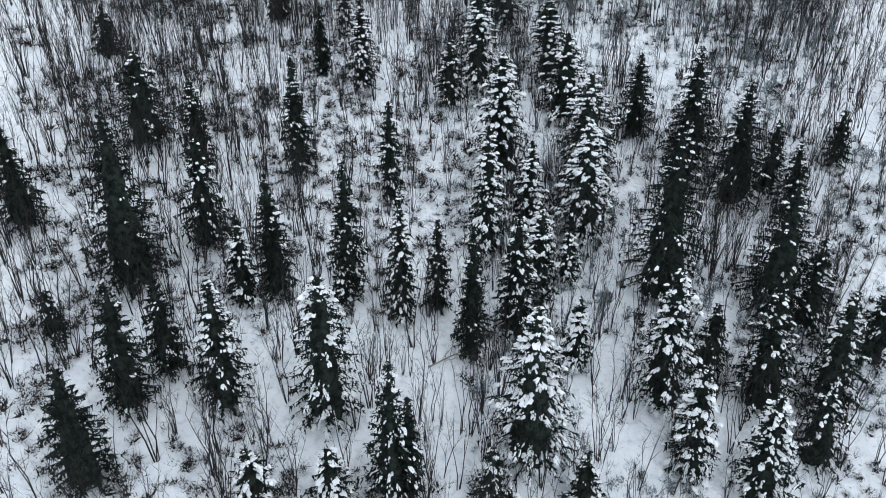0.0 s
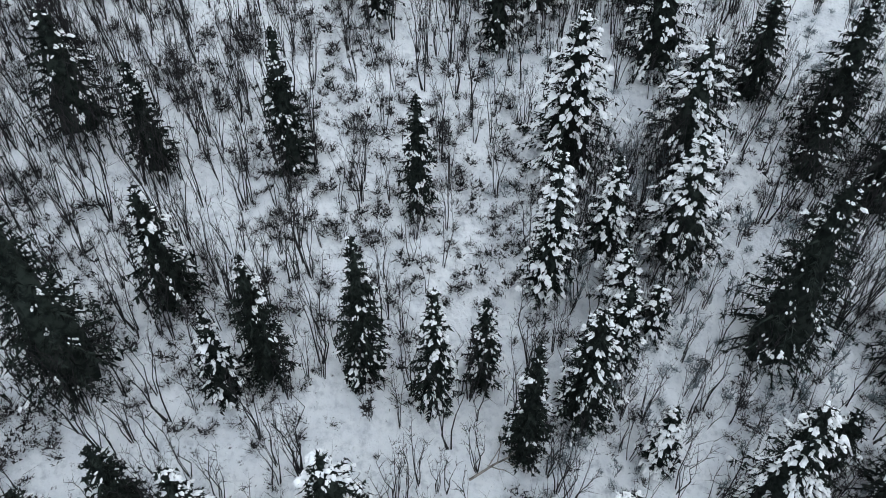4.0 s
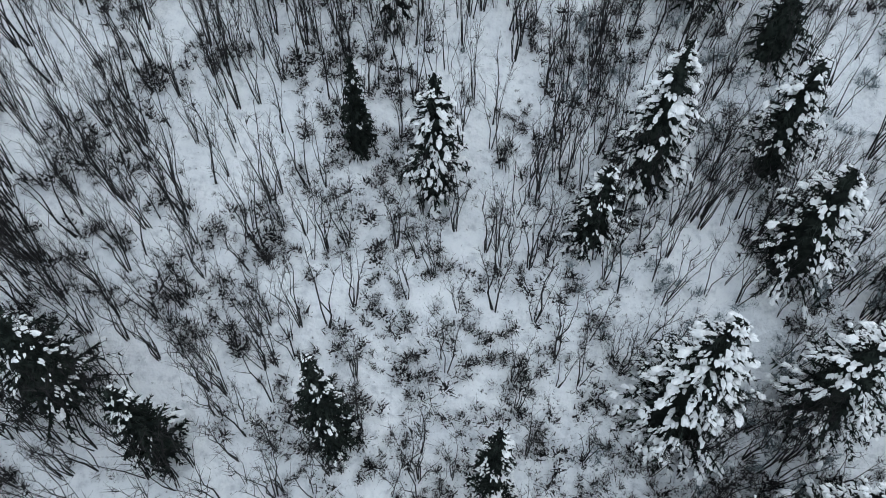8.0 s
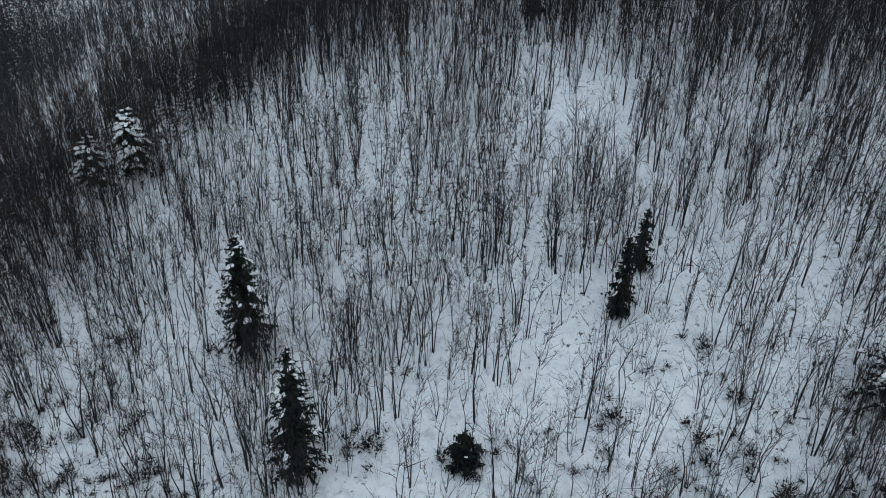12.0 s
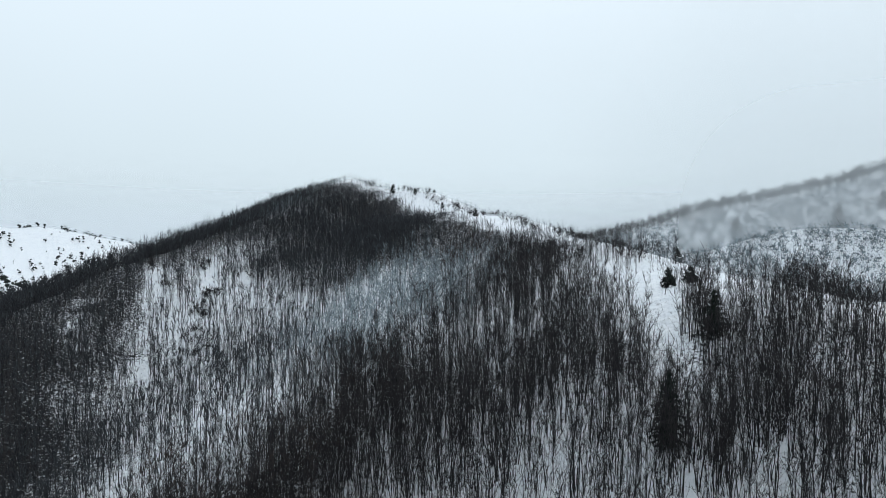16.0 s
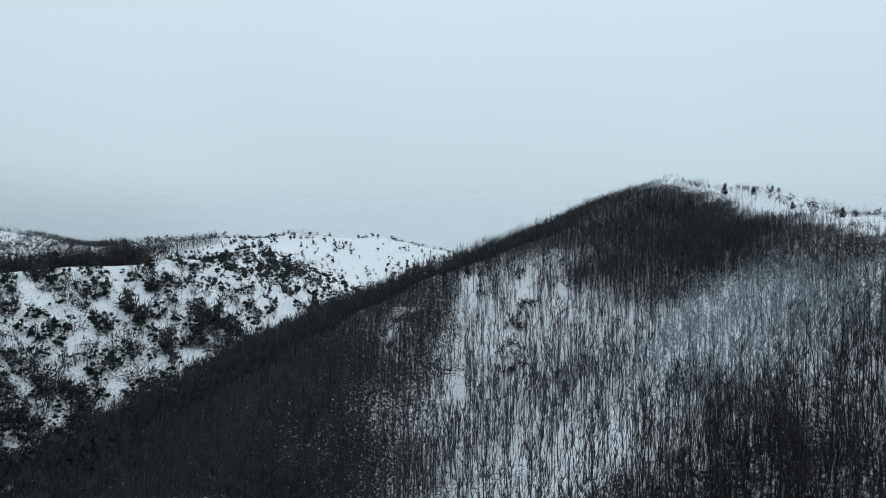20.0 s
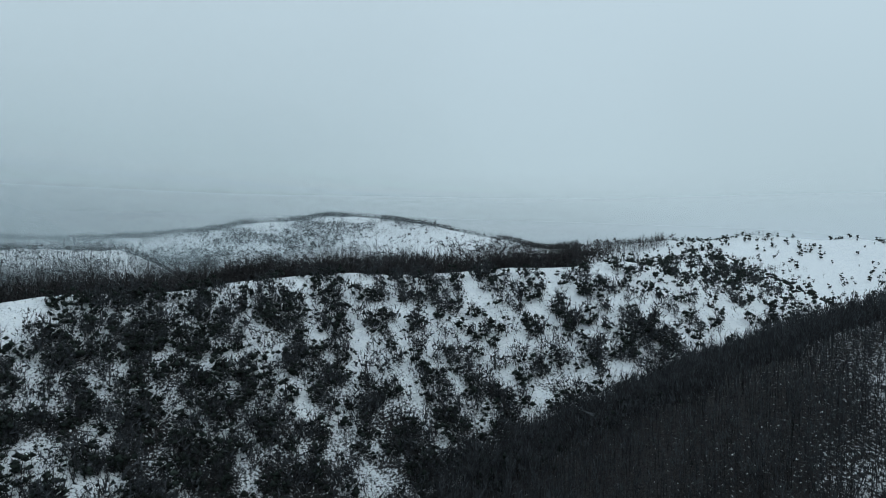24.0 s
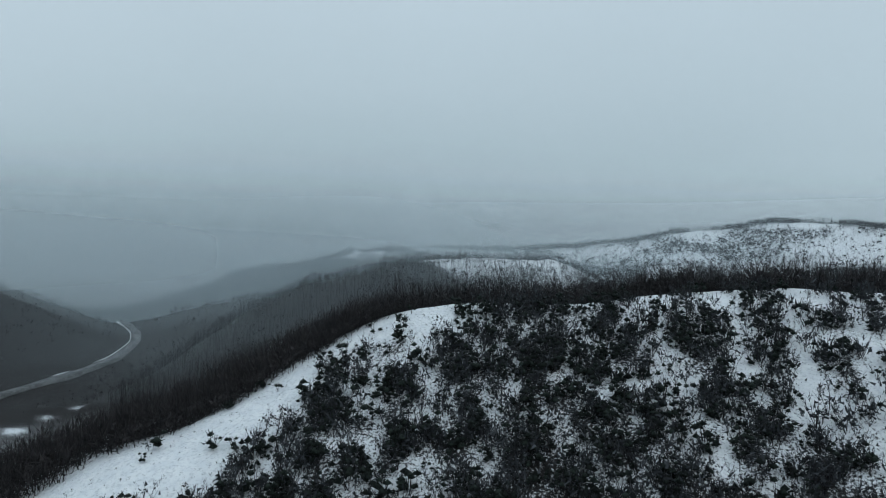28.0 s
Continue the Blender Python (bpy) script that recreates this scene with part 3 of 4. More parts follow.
# ---- spruces: x, y, height, reach, snow load ----
SPRUCES_FOOT = [
    (-27.9, 41.1, 10.1, 2.3, 0.05), (-15.5, 42.2, 5.6, 2, 0.75), (-9.3, 43.5, 6.2, 1.8, 0.75), (-2.9, 45.4, 10.3, 1, 0.05), (-4.4, 45.6, 12.8, 2.1, 0.65), (4.3, 46, 6.3, 1.6, 0.7),
    (12.7, 46.8, 6.2, 1.7, 0.65), (-26.9, 48.2, 10.8, 2, 0.15), (-19.4, 50.1, 11.8, 2.2, 0.7), (30.4, 50.2, 10.7, 2.7, 0.8), (8.2, 50.7, 14.8, 3.8, 0.88), (23.6, 51.1, 11.4, 1.9, 0.85),
    (-10.6, 51.3, 13.1, 3, 0.72), (-24.8, 52, 8.6, 1.6, 0.3), (-34.6, 52.5, 4.5, 1, 0.3), (37.5, 54.2, 7.3, 2.7, 0.6), (22.3, 57.3, 13.8, 2.9, 0.78),
]
SPRUCES_LOW = [
    (33, 58.7, 12.8, 2.9, 0.65), (40.5, 59.1, 12.8, 2.8, 0.6), (2.9, 59.5, 13.1, 1.5, 0.25), (13.7, 59.9, 7.8, 1.3, 0.8), (-30.4, 60.2, 15.4, 3.3, 0.25), (-19.9, 60.8, 8.6, 1.4, 0.65),
    (28, 60.9, 8, 1.9, 0.5), (-4.3, 62.2, 12.5, 1.5, 0.65), (-17.2, 62.8, 11.7, 1.8, 0.3), (7.6, 62.8, 12.4, 2.2, 0.65), (-10.3, 63.1, 4.5, 0.9, 0.7), (-9.8, 63.8, 13.4, 1.7, 0.45),
    (47.4, 64, 8.9, 2.1, 0.3), (-42.2, 64.1, 9, 2.2, 0.1), (-0.5, 64.5, 9.5, 1.3, 0.55), (10.5, 66.6, 10.1, 1.5, 0.7), (40.7, 66.7, 10.9, 2.3, 0.5),
]
SPRUCES_MIDDLE = [
    (-25, 67, 10.7, 2.2, 0.5), (37.7, 68.8, 13.5, 4, 0.5), (24.6, 68.9, 17.3, 3.8, 0.42), (14.1, 70.1, 5.3, 1.5, 0.7), (10.9, 70.7, 7.8, 1.7, 0.85), (4.9, 71.9, 14.1, 1.9, 0.75),
    (10.1, 75.5, 10.3, 1.9, 0.75), (16.6, 75.9, 12.6, 3.1, 0.9), (-6.2, 77.7, 10.9, 1.3, 0.5), (-28.6, 78.2, 9.3, 1.7, 0.4), (-17.3, 79.7, 12.8, 1.6, 0.35), (43.3, 80.6, 9.1, 1.9, 0.35),
    (-35.6, 81.2, 9.7, 3.5, 0.6), (36.7, 82.3, 14, 3.4, 0.45), (7.1, 83.3, 14, 3.8, 0.97), (18.1, 84.5, 12.3, 3.7, 0.85), (30.4, 84.5, 6.3, 2.5, 0.5),
]
SPRUCES_UPPER = [
    (42.1, 84.7, 8, 1.7, 0.45), (51.7, 87.5, 6.3, 1.5, 0.1), (32.1, 87.7, 13.5, 3.1, 0.55), (26, 92.2, 10.1, 2.3, 0.4), (16.7, 94.8, 10.3, 3.4, 0.85), (0.9, 95.1, 7.9, 1.9, 0.7),
    (-11.2, 97.9, 10.8, 2, 0.75), (-46.4, 98.7, 5.6, 2, 0.3), (5, 99.7, 12.7, 2.6, 0.9), (-17.2, 100.7, 8.5, 1, 0.1), (15.2, 101.9, 10.3, 2.5, 0.75), (15.8, 110.7, 5, 2.6, 0.1),
    (-15.1, 111.5, 10.9, 1.1, 0.75), (-25.6, 114, 11.1, 1.5, 0.15), (9.8, 114.9, 12.3, 3.1, 0.8), (-41.4, 120.2, 4.7, 0.8, 0.1), (-26.5, 121.9, 3, 0.8, 0.1),
]
SPRUCES_TOP = [
    (7.9, 122.5, 9.3, 3, 0.65), (-32, 130.7, 10.9, 1.9, 0.3), (-19.2, 132.4, 2.4, 1.1, 0.05), (-19.2, 133, 2.5, 1.2, 0.03), (14, 137.3, 10.1, 3.3, 0.75), (-39.8, 141.9, 10.6, 2, 0.55),
    (-6.6, 146.4, 7.5, 0.9, 0.12), (-4.4, 151.1, 5.6, 0.8, 0.12), (-64.6, 162.1, 5.4, 2.3, 0.92), (-61, 164.9, 6.9, 2.3, 0.92), (-15.3, 187.1, 7.4, 1.7, 0.05), (-6.4, 208.5, 5.5, 1.8, 0.1),
    (-8, 235.3, 2.9, 1.1, 0.3), (-4.2, 236.7, 2.6, 1.2, 0.2),
]


def spruce(x, y, height, reach, load, seed):
    height, reach = 1.12 * height, 1.2 * reach
    trunk, needles, snow = spruce_arrays(seed, height, reach, max(8, int(height / 0.56)), load)
    ob = new("spruce")
    ob.location = (x, y, float(ground_height(x, y)))
    mesh_object("trunk", *trunk, MAT_BARK, ob)
    mesh_object("crown", *needles, MAT_NEEDLE, ob)
    if snow:
        load_ob = tagged(mesh_object("snow_load", *snow, MAT_LOAD, ob), "clumps of white snow on the boughs", kind="stuff")
        load_ob.data.polygons.foreach_set("use_smooth", np.ones(len(load_ob.data.polygons), dtype=bool))
    size = "tall" if height > 11 else "small" if height < 6.5 else "middling"
    weight = "heavily snow-laden" if load > 0.7 else "partly snow-covered" if load > 0.28 else "nearly snow-free"
    return tagged(ob, f"{size} {weight} dark green spruce on the snowy slope", "spruce tree", "spruces on the slope")


for i, row in enumerate(SPRUCES_FOOT + SPRUCES_LOW + SPRUCES_MIDDLE + SPRUCES_UPPER + SPRUCES_TOP):
    spruce(*row, 100 + i)

# ---- near slope: leafless trees ----
rng = np.random.default_rng(5)
near_t = [bare_tree(i, 9.2, 2 + i % 4, 4, 3, wide=1.0, haze=1.0, segs=4) for i in range(10)]
slim_t = [bare_tree(40 + i, 8.0, 2 + i % 2, 4, 3, wide=0.9, segs=3, haze=1.2, spread=1.3, brush=1.6) for i in range(10)]


def slope_chance(x, y):
    n = beside(x, y, NEAR)[0]
    m = beside(x, y, MAIN)[0]
    return (n > -3) * (m < 3) * (1 - step(clearing(x, y), 0.1, 0.7)) * np.clip(0.75 + 1.4 * value_noise(x, y, 11, 61), 0.25 + 0.45 * step(y, 130, 165), 1)


x, y = sown(rng, 6200, (-95, 10, 95, 122), lambda x, y: step(x, -95, -60) * (1 - step(x, 60, 95)) * step(y, 8, 40) * slope_chance(x, y) * (0.6 + 0.4 * step(y, 55, 75) - 0.08 * step(y, 95, 112)))
close = np.nonzero((np.abs(x + 8) < 36) & (y > 52) & (y < 108))[0][:290]
rest = np.setdiff1d(np.arange(len(x)), close)
crowd(("leafless_stems", "leafless_twigs"), near_t, x[rest], y[rest], rng.uniform(0.6, 1.2, len(rest)), (MAT_BARK, MAT_TWIG),
      ("slender dark leafless stems in the snow", "fine brown twigs of leafless trees"), "trees", 1)
firsts = []
for k in range(10):
    wood, fine = bare_tree(k, 8.0 * (0.85 + 0.05 * k), 2 + k % 4, 4, 3, wide=1.05, haze=1.0, segs=4, split=True)
    ob = new("leafless_tree")
    for w in wood:
        mesh_object("trunk", *w, MAT_BARK, ob)
    tagged(mesh_object("crown", *fine, MAT_TWIG, ob), kind="stuff")
    firsts.append(tagged(ob, "slender dark leafless tree with several stems in snow", "bare tree", "leafless trees on the slope"))
for k, i in enumerate(close):
    place = Matrix.LocRotScale((x[i], y[i], float(ground_height(x[i], y[i]))), Euler((0, 0, rng.uniform(0, 6.28))), None)
    if k < len(firsts):
        firsts[k].matrix_basis = place
    else:
        copy_thing(firsts[k % len(firsts)], place)

x, y = sown(rng, 13500, (-85, 104, 80, 212), lambda x, y: slope_chance(x, y) * (0.62 + 0.15 * step(y, 125, 165)) * step(y, 104, 118))
crowd(("leafless_stems_upper", "leafless_twigs_upper"), slim_t, x, y, rng.uniform(0.65, 1.25, len(x)) * (1 - 0.5 * step(beside(x, y, MAIN)[0], -26, -8) * step(x, -20, -10)), (MAT_BARK, MAT_TWIG),
      ("dense dark leafless stems on the upper slope", "fine brown twigs of leafless trees"), "trees", 2)

x, y = sown(rng, 2600, (-170, -70, 150, 40), lambda x, y: np.clip(0.5 + 1.2 * value_noise(x, y, 15, 64), 0.05, 1) * (1 - step(np.hypot(x, y - 20), 110, 170)))
crowd(("lower_stems", "lower_twigs"), slim_t, x, y, rng.uniform(0.5, 1.05, len(x)), (MAT_BARK, MAT_TWIG),
      ("dark leafless stems low on the slope", "fine brown twigs low on the slope"), "trees", 17)

def fringe(x, y):
    """Thins the low growth out towards the sides and the foot of the slope."""
    return step(x, -90, -50) * (1 - step(x, 50, 90)) * (0.15 + 0.85 * step(y, 0, 40)) * (1 - step(y, 125, 150))


# low shrubs under them
def shrub_chance(x, y):
    return fringe(x, y) * clumps(x, y, 9, 62, -0.22, 0.12) * (beside(x, y, NEAR)[0] > -5) * (1 - 0.4 * step(y, 108, 135))


shrubs = [shrub(60 + i, 2.6, 92, 62) for i in range(12)]
x, y = sown(rng, 5600, (-60, 35, 60, 145), shrub_chance)
crowd(("low_shrubs", "snow_on_shrubs"), shrubs, x, y, rng.uniform(0.45, 1.25, len(x)), (MAT_TWIG, MAT_LOAD),
      ("low dark leafless shrubs dusted with snow", "white snow caught on low shrubs"), "shrubs", 3)
x, y = sown(rng, 1500, (-15, 40, 60, 150), lambda x, y: fringe(x, y) * np.clip(step(x, -4, 16) * clumps(x, y, 11, 66, -0.2, 0.15) + hump(x, y, 14, 114, 15, 12) + 0.7 * hump(x, y, 36, 106, 14, 22), 0, 1))
crowd(("frosted_shrubs", "snow_on_frosted_shrubs"), shrubs, x, y, rng.uniform(0.45, 1.2, len(x)), (MAT_FROST, MAT_LOAD),
      ("grey-blue rime-frosted shrubs on the slope", "snow caught on the frosted shrubs"), "shrubs", 28)
frosted = [bare_tree(80 + i, 4.0, 4, 5, 6, wide=1.1, segs=2, haze=2.6) for i in range(6)]
x, y = sown(rng, 2300, (-20, 10, 105, 150), lambda x, y: fringe(x, y) * step(x, -12, 8) * np.clip(0.3 + 1.8 * value_noise(x, y, 17, 63), 0, 1))
crowd(("thicket_stems", "frosted_thicket"), frosted, x, y, rng.uniform(0.5, 1.2, len(x)), (MAT_BARK, MAT_FROST),
      ("thin stems of a frosted thicket", "pale grey rime-frosted thicket of twigs"), "shrubs", 4)

# ---- wooded hill and its spurs ----
mid_t = [bare_tree(20 + i, 9.6, 1, 5, 3, wide=1.05, segs=2, haze=3.3, spread=0.9, brush=1.35, upright=1.0) for i in range(20)]
close_t = [bare_tree(50 + i, 9.6, 1, 4, 2, wide=1.05, segs=2, haze=5.0, spread=0.9, brush=1.5, upright=1.0) for i in range(20)]


def hill_chance(x, y):
    left, near, (main, share) = beside(x, y, LEFT)[0], beside(x, y, NEAR)[0], beside(x, y, MAIN)
    inside = (left > -44) & ((near < 4) | (y > 255)) & ((main < 2) | (y < 240))
    thick = 0.82 + 0.4 * step(left, -44, -32) * (1 - step(left, 15, 45)) - 0.42 * (1 - step(np.abs(near + 4), 24, 44)) + 0.55 * value_noise(x, y, 16, 71)
    return inside * np.clip(thick, 0.15, 1) * (1 - 0.9 * step(clearing(x, y), 0.25, 1.0))


x, y = sown(rng, 45000, (-190, 130, 30, 445), lambda x, y: np.clip(hill_chance(x, y) * (1 + rime(x, y)), 0, 1))
white = rng.random(len(x)) < rime(x, y) * 1.1
sc = rng.uniform(0.5, 1.0, len(x)) * (1 - 0.55 * step(beside(x, y, MAIN)[0], -34, -12) * (y > 262)) * (1 - 0.3 * (beside(x, y, LEFT)[0] < 12))
crowd(("hill_stems", "hill_twigs"), mid_t, x[~white], y[~white], sc[~white], (MAT_BARK, MAT_HAZED_TWIG),
      ("dense dark leafless trees on the hill", "twigs of the leafless wood, distance haze in their grey"), "trees", 5)
crowd(("frosted_stems", "frosted_twigs"), [bare_tree(320 + i, 7.0, 1, 4, 4, wide=1.1, segs=1, haze=4.5, spread=1.3) for i in range(12)], x[white], y[white], sc[white], (MAT_FROST, MAT_FROST),
      ("pale stems of frosted trees in a gully", "pale rime-frosted twigs in a gully"), "trees", 6)

# closer wood on the summit and along the crest and front of the left spur
def close_chance(x, y):
    return dense_wood(x, y) * (1 - step(clearing(x, y), 0.1, 0.4)) * (1 - 0.9 * rime(x, y))


x, y = sown(rng, 42000, (-195, 125, -12, 445), close_chance)
crowd(("close_stems", "close_twigs"), close_t, x, y, rng.uniform(0.4, 0.78, len(x)) * (1 - 0.5 * step(beside(x, y, MAIN)[0], -34, -12)), (MAT_BARK, MAT_HAZED_TWIG),
      ("close dark leafless trees along the hill crest", "dark twigs of the close wood, distance haze in their grey"), "trees", 31)

x, y = sow_along(rng, MAIN[:7], 190, -4, 3)
crowd(("crest_bush_stems", "crest_bushes"), [bush(330 + i, 2.6, 30, 0.07, 4) for i in range(5)], x, y, rng.uniform(0.3, 1.2, len(x)), (MAT_BARK, MAT_TWIG),
      ("stems of small bushes along the hill crest", "small dark bushes along the snowy hill crest"), "bushes", 18)

x, y = sown(rng, 8600, (-60, 165, 70, 275), lambda x, y: slope_chance(x, y) * step(y, 165, 190))
rim_t = [bare_tree(350 + i, 8.8, 1 + i % 2, 6, 5, wide=0.95, segs=2, haze=1.5, spread=1.25, brush=1.2, upright=0.5) for i in range(12)]
low = 1 - 0.5 * step(beside(x, y, MAIN)[0], -26, -8)
crowd(("rim_stems", "rim_twigs"), rim_t, x, y, rng.uniform(0.6, 1.15, len(x)) * low, (MAT_BARK, MAT_TWIG),
      ("close dark leafless trees below the crest", "brown twigs of the trees below the crest"), "trees", 20)

x, y = sow_along(rng, NEAR[:6], 4400, -24, 18)
n = beside(x, y, NEAR)[0] + 0.2 * np.maximum(y - 170, 0)
keep = rng.random(len(x)) < (step(n, -12, -5) * (1 - step(n, 10, 17)) * (0.15 + 0.85 * (1 - step(y, 178, 200))))
x, y = x[keep], y[keep]
crowd(("spur_stems", "spur_twigs"), rim_t, x, y, rng.uniform(0.6, 1.1, len(x)), (MAT_BARK, MAT_RUSSET),
      ("close dark leafless trees along the spur", "russet brown twigs along the spur"), "trees", 21)

# wood behind the near crest
def rear_chance(x, y):
    main, share = beside(x, y, MAIN)
    return (main > 3) * (main < 34) * (0.9 * step(share, 0.655, 0.685) + 0.12 * step(share, 0.47, 0.49) * (1 - step(share, 0.53, 0.56)) + 0.05 * step(share, 0.56, 0.58))


x, y = sown(rng, 14000, (-40, 110, 110, 300), rear_chance)
crowd(("rear_stems", "rear_twigs"), mid_t, x, y, rng.uniform(0.35, 0.7, len(x)) * np.where(beside(x, y, MAIN)[1] < 0.6, 0.7, 1), (MAT_BARK, MAT_TWIG),
      ("dark leafless trees behind the crest", "dark brown twigs behind the crest"), "trees", 32)
x, y = sown(rng, 700, (40, 200, 190, 400), lambda x, y: (beside(x, y, MAIN)[0] > 34) * (beside(x, y, MAIN)[0] < 70))
crowd(("hollow_stems", "hollow_twigs"), mid_t, x, y, rng.uniform(0.6, 0.9, len(x)), (MAT_BARK, MAT_TWIG),
      ("dark leafless trees in the hollow behind the crest", "brown twigs in the hollow behind the crest"), "trees", 7)

# dark bushes on the open patches
x, y = sown(rng, 1500, (-145, 215, -88, 306), lambda x, y: step(clearing(x, y), 0.2, 0.6) * clumps(x, y, 5, 75))
crowd(("patch_bush_stems", "patch_bushes"), [bush(345 + i, 2.6, 60, 0.06, 5) for i in range(6)], x, y, rng.uniform(0.4, 1.2, len(x)), (MAT_BARK, MAT_TWIG),
      ("stems of dark bushes on the open snow patches", "dark twiggy bushes on the open snow patches"), "bushes", 33)

# far hill with rime
far_t = [bare_tree(120 + i, 8.0, 1, 7, 3, wide=1.2, segs=1, haze=6, spread=2.0, brush=1.5) for i in range(8)]
FAR_RIGHT = RIDGES["far_right"][0]
x, y = sown(rng, 17000, (-40, 360, 330, 570), lambda x, y: (beside(x, y, FAR_RIGHT)[0] < 14) * (beside(x, y, MAIN)[0] > 92) * 0.9)
x2, y2 = sow_along(rng, FAR_RIGHT, 2000, -16, 10)
x, y = np.concatenate([x, x2]), np.concatenate([y, y2])
dark = np.abs(beside(x, y, FAR_RIGHT)[0]) < 16
crowd(("far_stems", "far_twigs"), far_t, x[dark], y[dark], rng.uniform(0.6, 1.0, dark.sum()), (MAT_BARK, MAT_TWIG),
      ("dark leafless trees along a far crest", "brown twigs along a far crest"), "trees", 8)
crowd(("far_frosted_stems", "far_frosted_twigs"), [bush(340 + i, 4.4, 14, 0.09, 2, 0.7) for i in range(8)], x[~dark], y[~dark], rng.uniform(0.6, 1.1, (~dark).sum()), (MAT_BARK, MAT_FROST),
      ("dark stems on the far hillside", "pale frosted trees on the far hillside"), "trees", 9)

# ---- western hill ----
def juniper(seed, size, blades, reach=1.0):
    """Stems and layered needle sprays of an irregular dark evergreen bush with a close core."""
    rng = np.random.default_rng(seed)
    wood, fine = Growth(), Growth()
    stems = 4
    wood.blades(rng.normal(0, 0.06 * size, (stems, 3)) * [1, 1, 0], rng.normal(0, 0.22, (stems, 3)) * size * [1, 1, 0] + [0, 0, 0.85 * size], np.full(stems, 0.05 * size), rng)
    lumps = int(rng.integers(3, 6))
    centre = rng.normal(0, 0.24 * min(1, 1.4 * reach), (lumps, 3)) * size * [1, 1, 0] + np.stack([0 * np.arange(lumps), 0 * np.arange(lumps), rng.uniform(0.15, 0.7, lumps)], -1) * size
    wide = rng.uniform(0.2, 0.36, lumps) * size * (1.15 - 0.6 * centre[:, 2] / size)
    for c, w in zip(centre, wide):
        a = np.arange(6) * math.pi / 3
        ring = np.stack([np.cos(a), np.sin(a), 0 * a], -1) * w * rng.uniform(0.45, 0.9, (6, 1)) + c
        ends = np.stack([c + [0, 0, 0.6 * w], c - [0, 0, 0.35 * w]])
        j = np.arange(6)
        fine.add(np.concatenate([ring, ends]), np.concatenate([np.stack([j, (j + 1) % 6, 0 * j + 6], -1), np.stack([(j + 1) % 6, j, 0 * j + 7], -1)]))
    i = rng.integers(0, lumps, blades)
    d = rng.normal(0, 1, (blades, 3)) * [1, 1, 0.9]
    d /= np.linalg.norm(d, axis=1)[:, None]
    a = centre[i] + d * wide[i, None] * 0.5
    b = a + (d + rng.normal(0, 0.3, (blades, 3)) + [0, 0, 0.35]) * wide[i, None] * reach * rng.uniform(0.35, 0.75, (blades, 1))
    b[:, 2] = np.maximum(b[:, 2], 0.03 * size)
    fine.blades(a, b, 0.24 * wide[i], rng)
    return wood.arrays(), fine.arrays()


def fan_shrub(seed, height, stems):
    """Stems and twigs of a leafless shrub whose stems fan out from one root."""
    rng = np.random.default_rng(seed)
    wood, fine = Growth(), Growth()
    for _ in range(stems):
        az, lean, h = rng.uniform(0, 6.28), rng.uniform(0.08, 0.62), height * rng.uniform(0.6, 1.0)
        out = np.array([math.cos(az), math.sin(az), 0.0])
        t = np.array([0.0, 0.5, 1.0])
        pts = np.outer(t ** 0.85 * lean * h, out) + np.outer(t * h, [0, 0, 1.0]) + rng.normal(0, 0.03 * h, (3, 3)) * t[:, None]
        wood.strip(pts, np.array([0.05, 0.035, 0.012]) * height / 4, rng)
        k = 11
        f = rng.uniform(0.3, 1.0, k)
        p = np.stack([np.interp(f, t, pts[:, m]) for m in range(3)], -1)
        fine.blades(p, p + (out * 0.35 + rng.normal(0, 0.42, (k, 3)) + [0, 0, 0.75]) * h * rng.uniform(0.1, 0.24, (k, 1)), np.full(k, 0.085 * height / 4), rng)
    k = 18
    d = rng.normal(0, 1, (k, 3)) * [0.2, 0.2, 0.13]
    a = (d + [0, 0, 0.42]) * height
    fine.blades(a, a + rng.normal(0, 0.11, (k, 3)) * height + [0, 0, 0.05 * height], np.full(k, 0.1 * height), rng)
    return wood.arrays(), fine.arrays()


fan_t = [bare_tree(240 + i, 6.0, 1 + i % 3, 4, 3, wide=1.1, segs=2, haze=2.4, spread=1.5) for i in range(10)]
shrub_t = [fan_shrub(600 + i, 4.6, 4 + i % 3) for i in range(12)]
juniper_t = [juniper(630 + i, 3.4, 42, 0.7) for i in range(12)]
round_t = [juniper(680 + i, 3.6, 12, 0.4) for i in range(10)]
mat_t = [bush(650 + i, 1.6, 22, 0.085, 3, 0.55) for i in range(8)]


def west_chance(x, y):
    d = beside(x, y, WEST)[0]
    return (d < -2) * (d > -115) * (x < -150) * np.clip(1.0 - 0.97 * west_snow(x, y), 0.0, 1) * step(np.hypot(x + 180, y - 55), 15, 32)


x, y = sown(rng, 21000, (-330, 20, -150, 380), lambda x, y: west_chance(x, y) * (0.34 + 0.66 * clumps(x, y, 5, 91)) * (0.6 + 0.4 * step(-beside(x, y, WEST)[0], 8, 22)))
crowd(("west_shrub_stems", "west_shrub_twigs"), shrub_t, x, y, rng.uniform(0.45, 1.2, len(x)), (MAT_BARK, MAT_HAZED_TWIG),
      ("dark fanning stems of leafless hillside shrubs", "fine twigs of leafless hillside shrubs, distance haze in their grey"), "shrubs", 10)
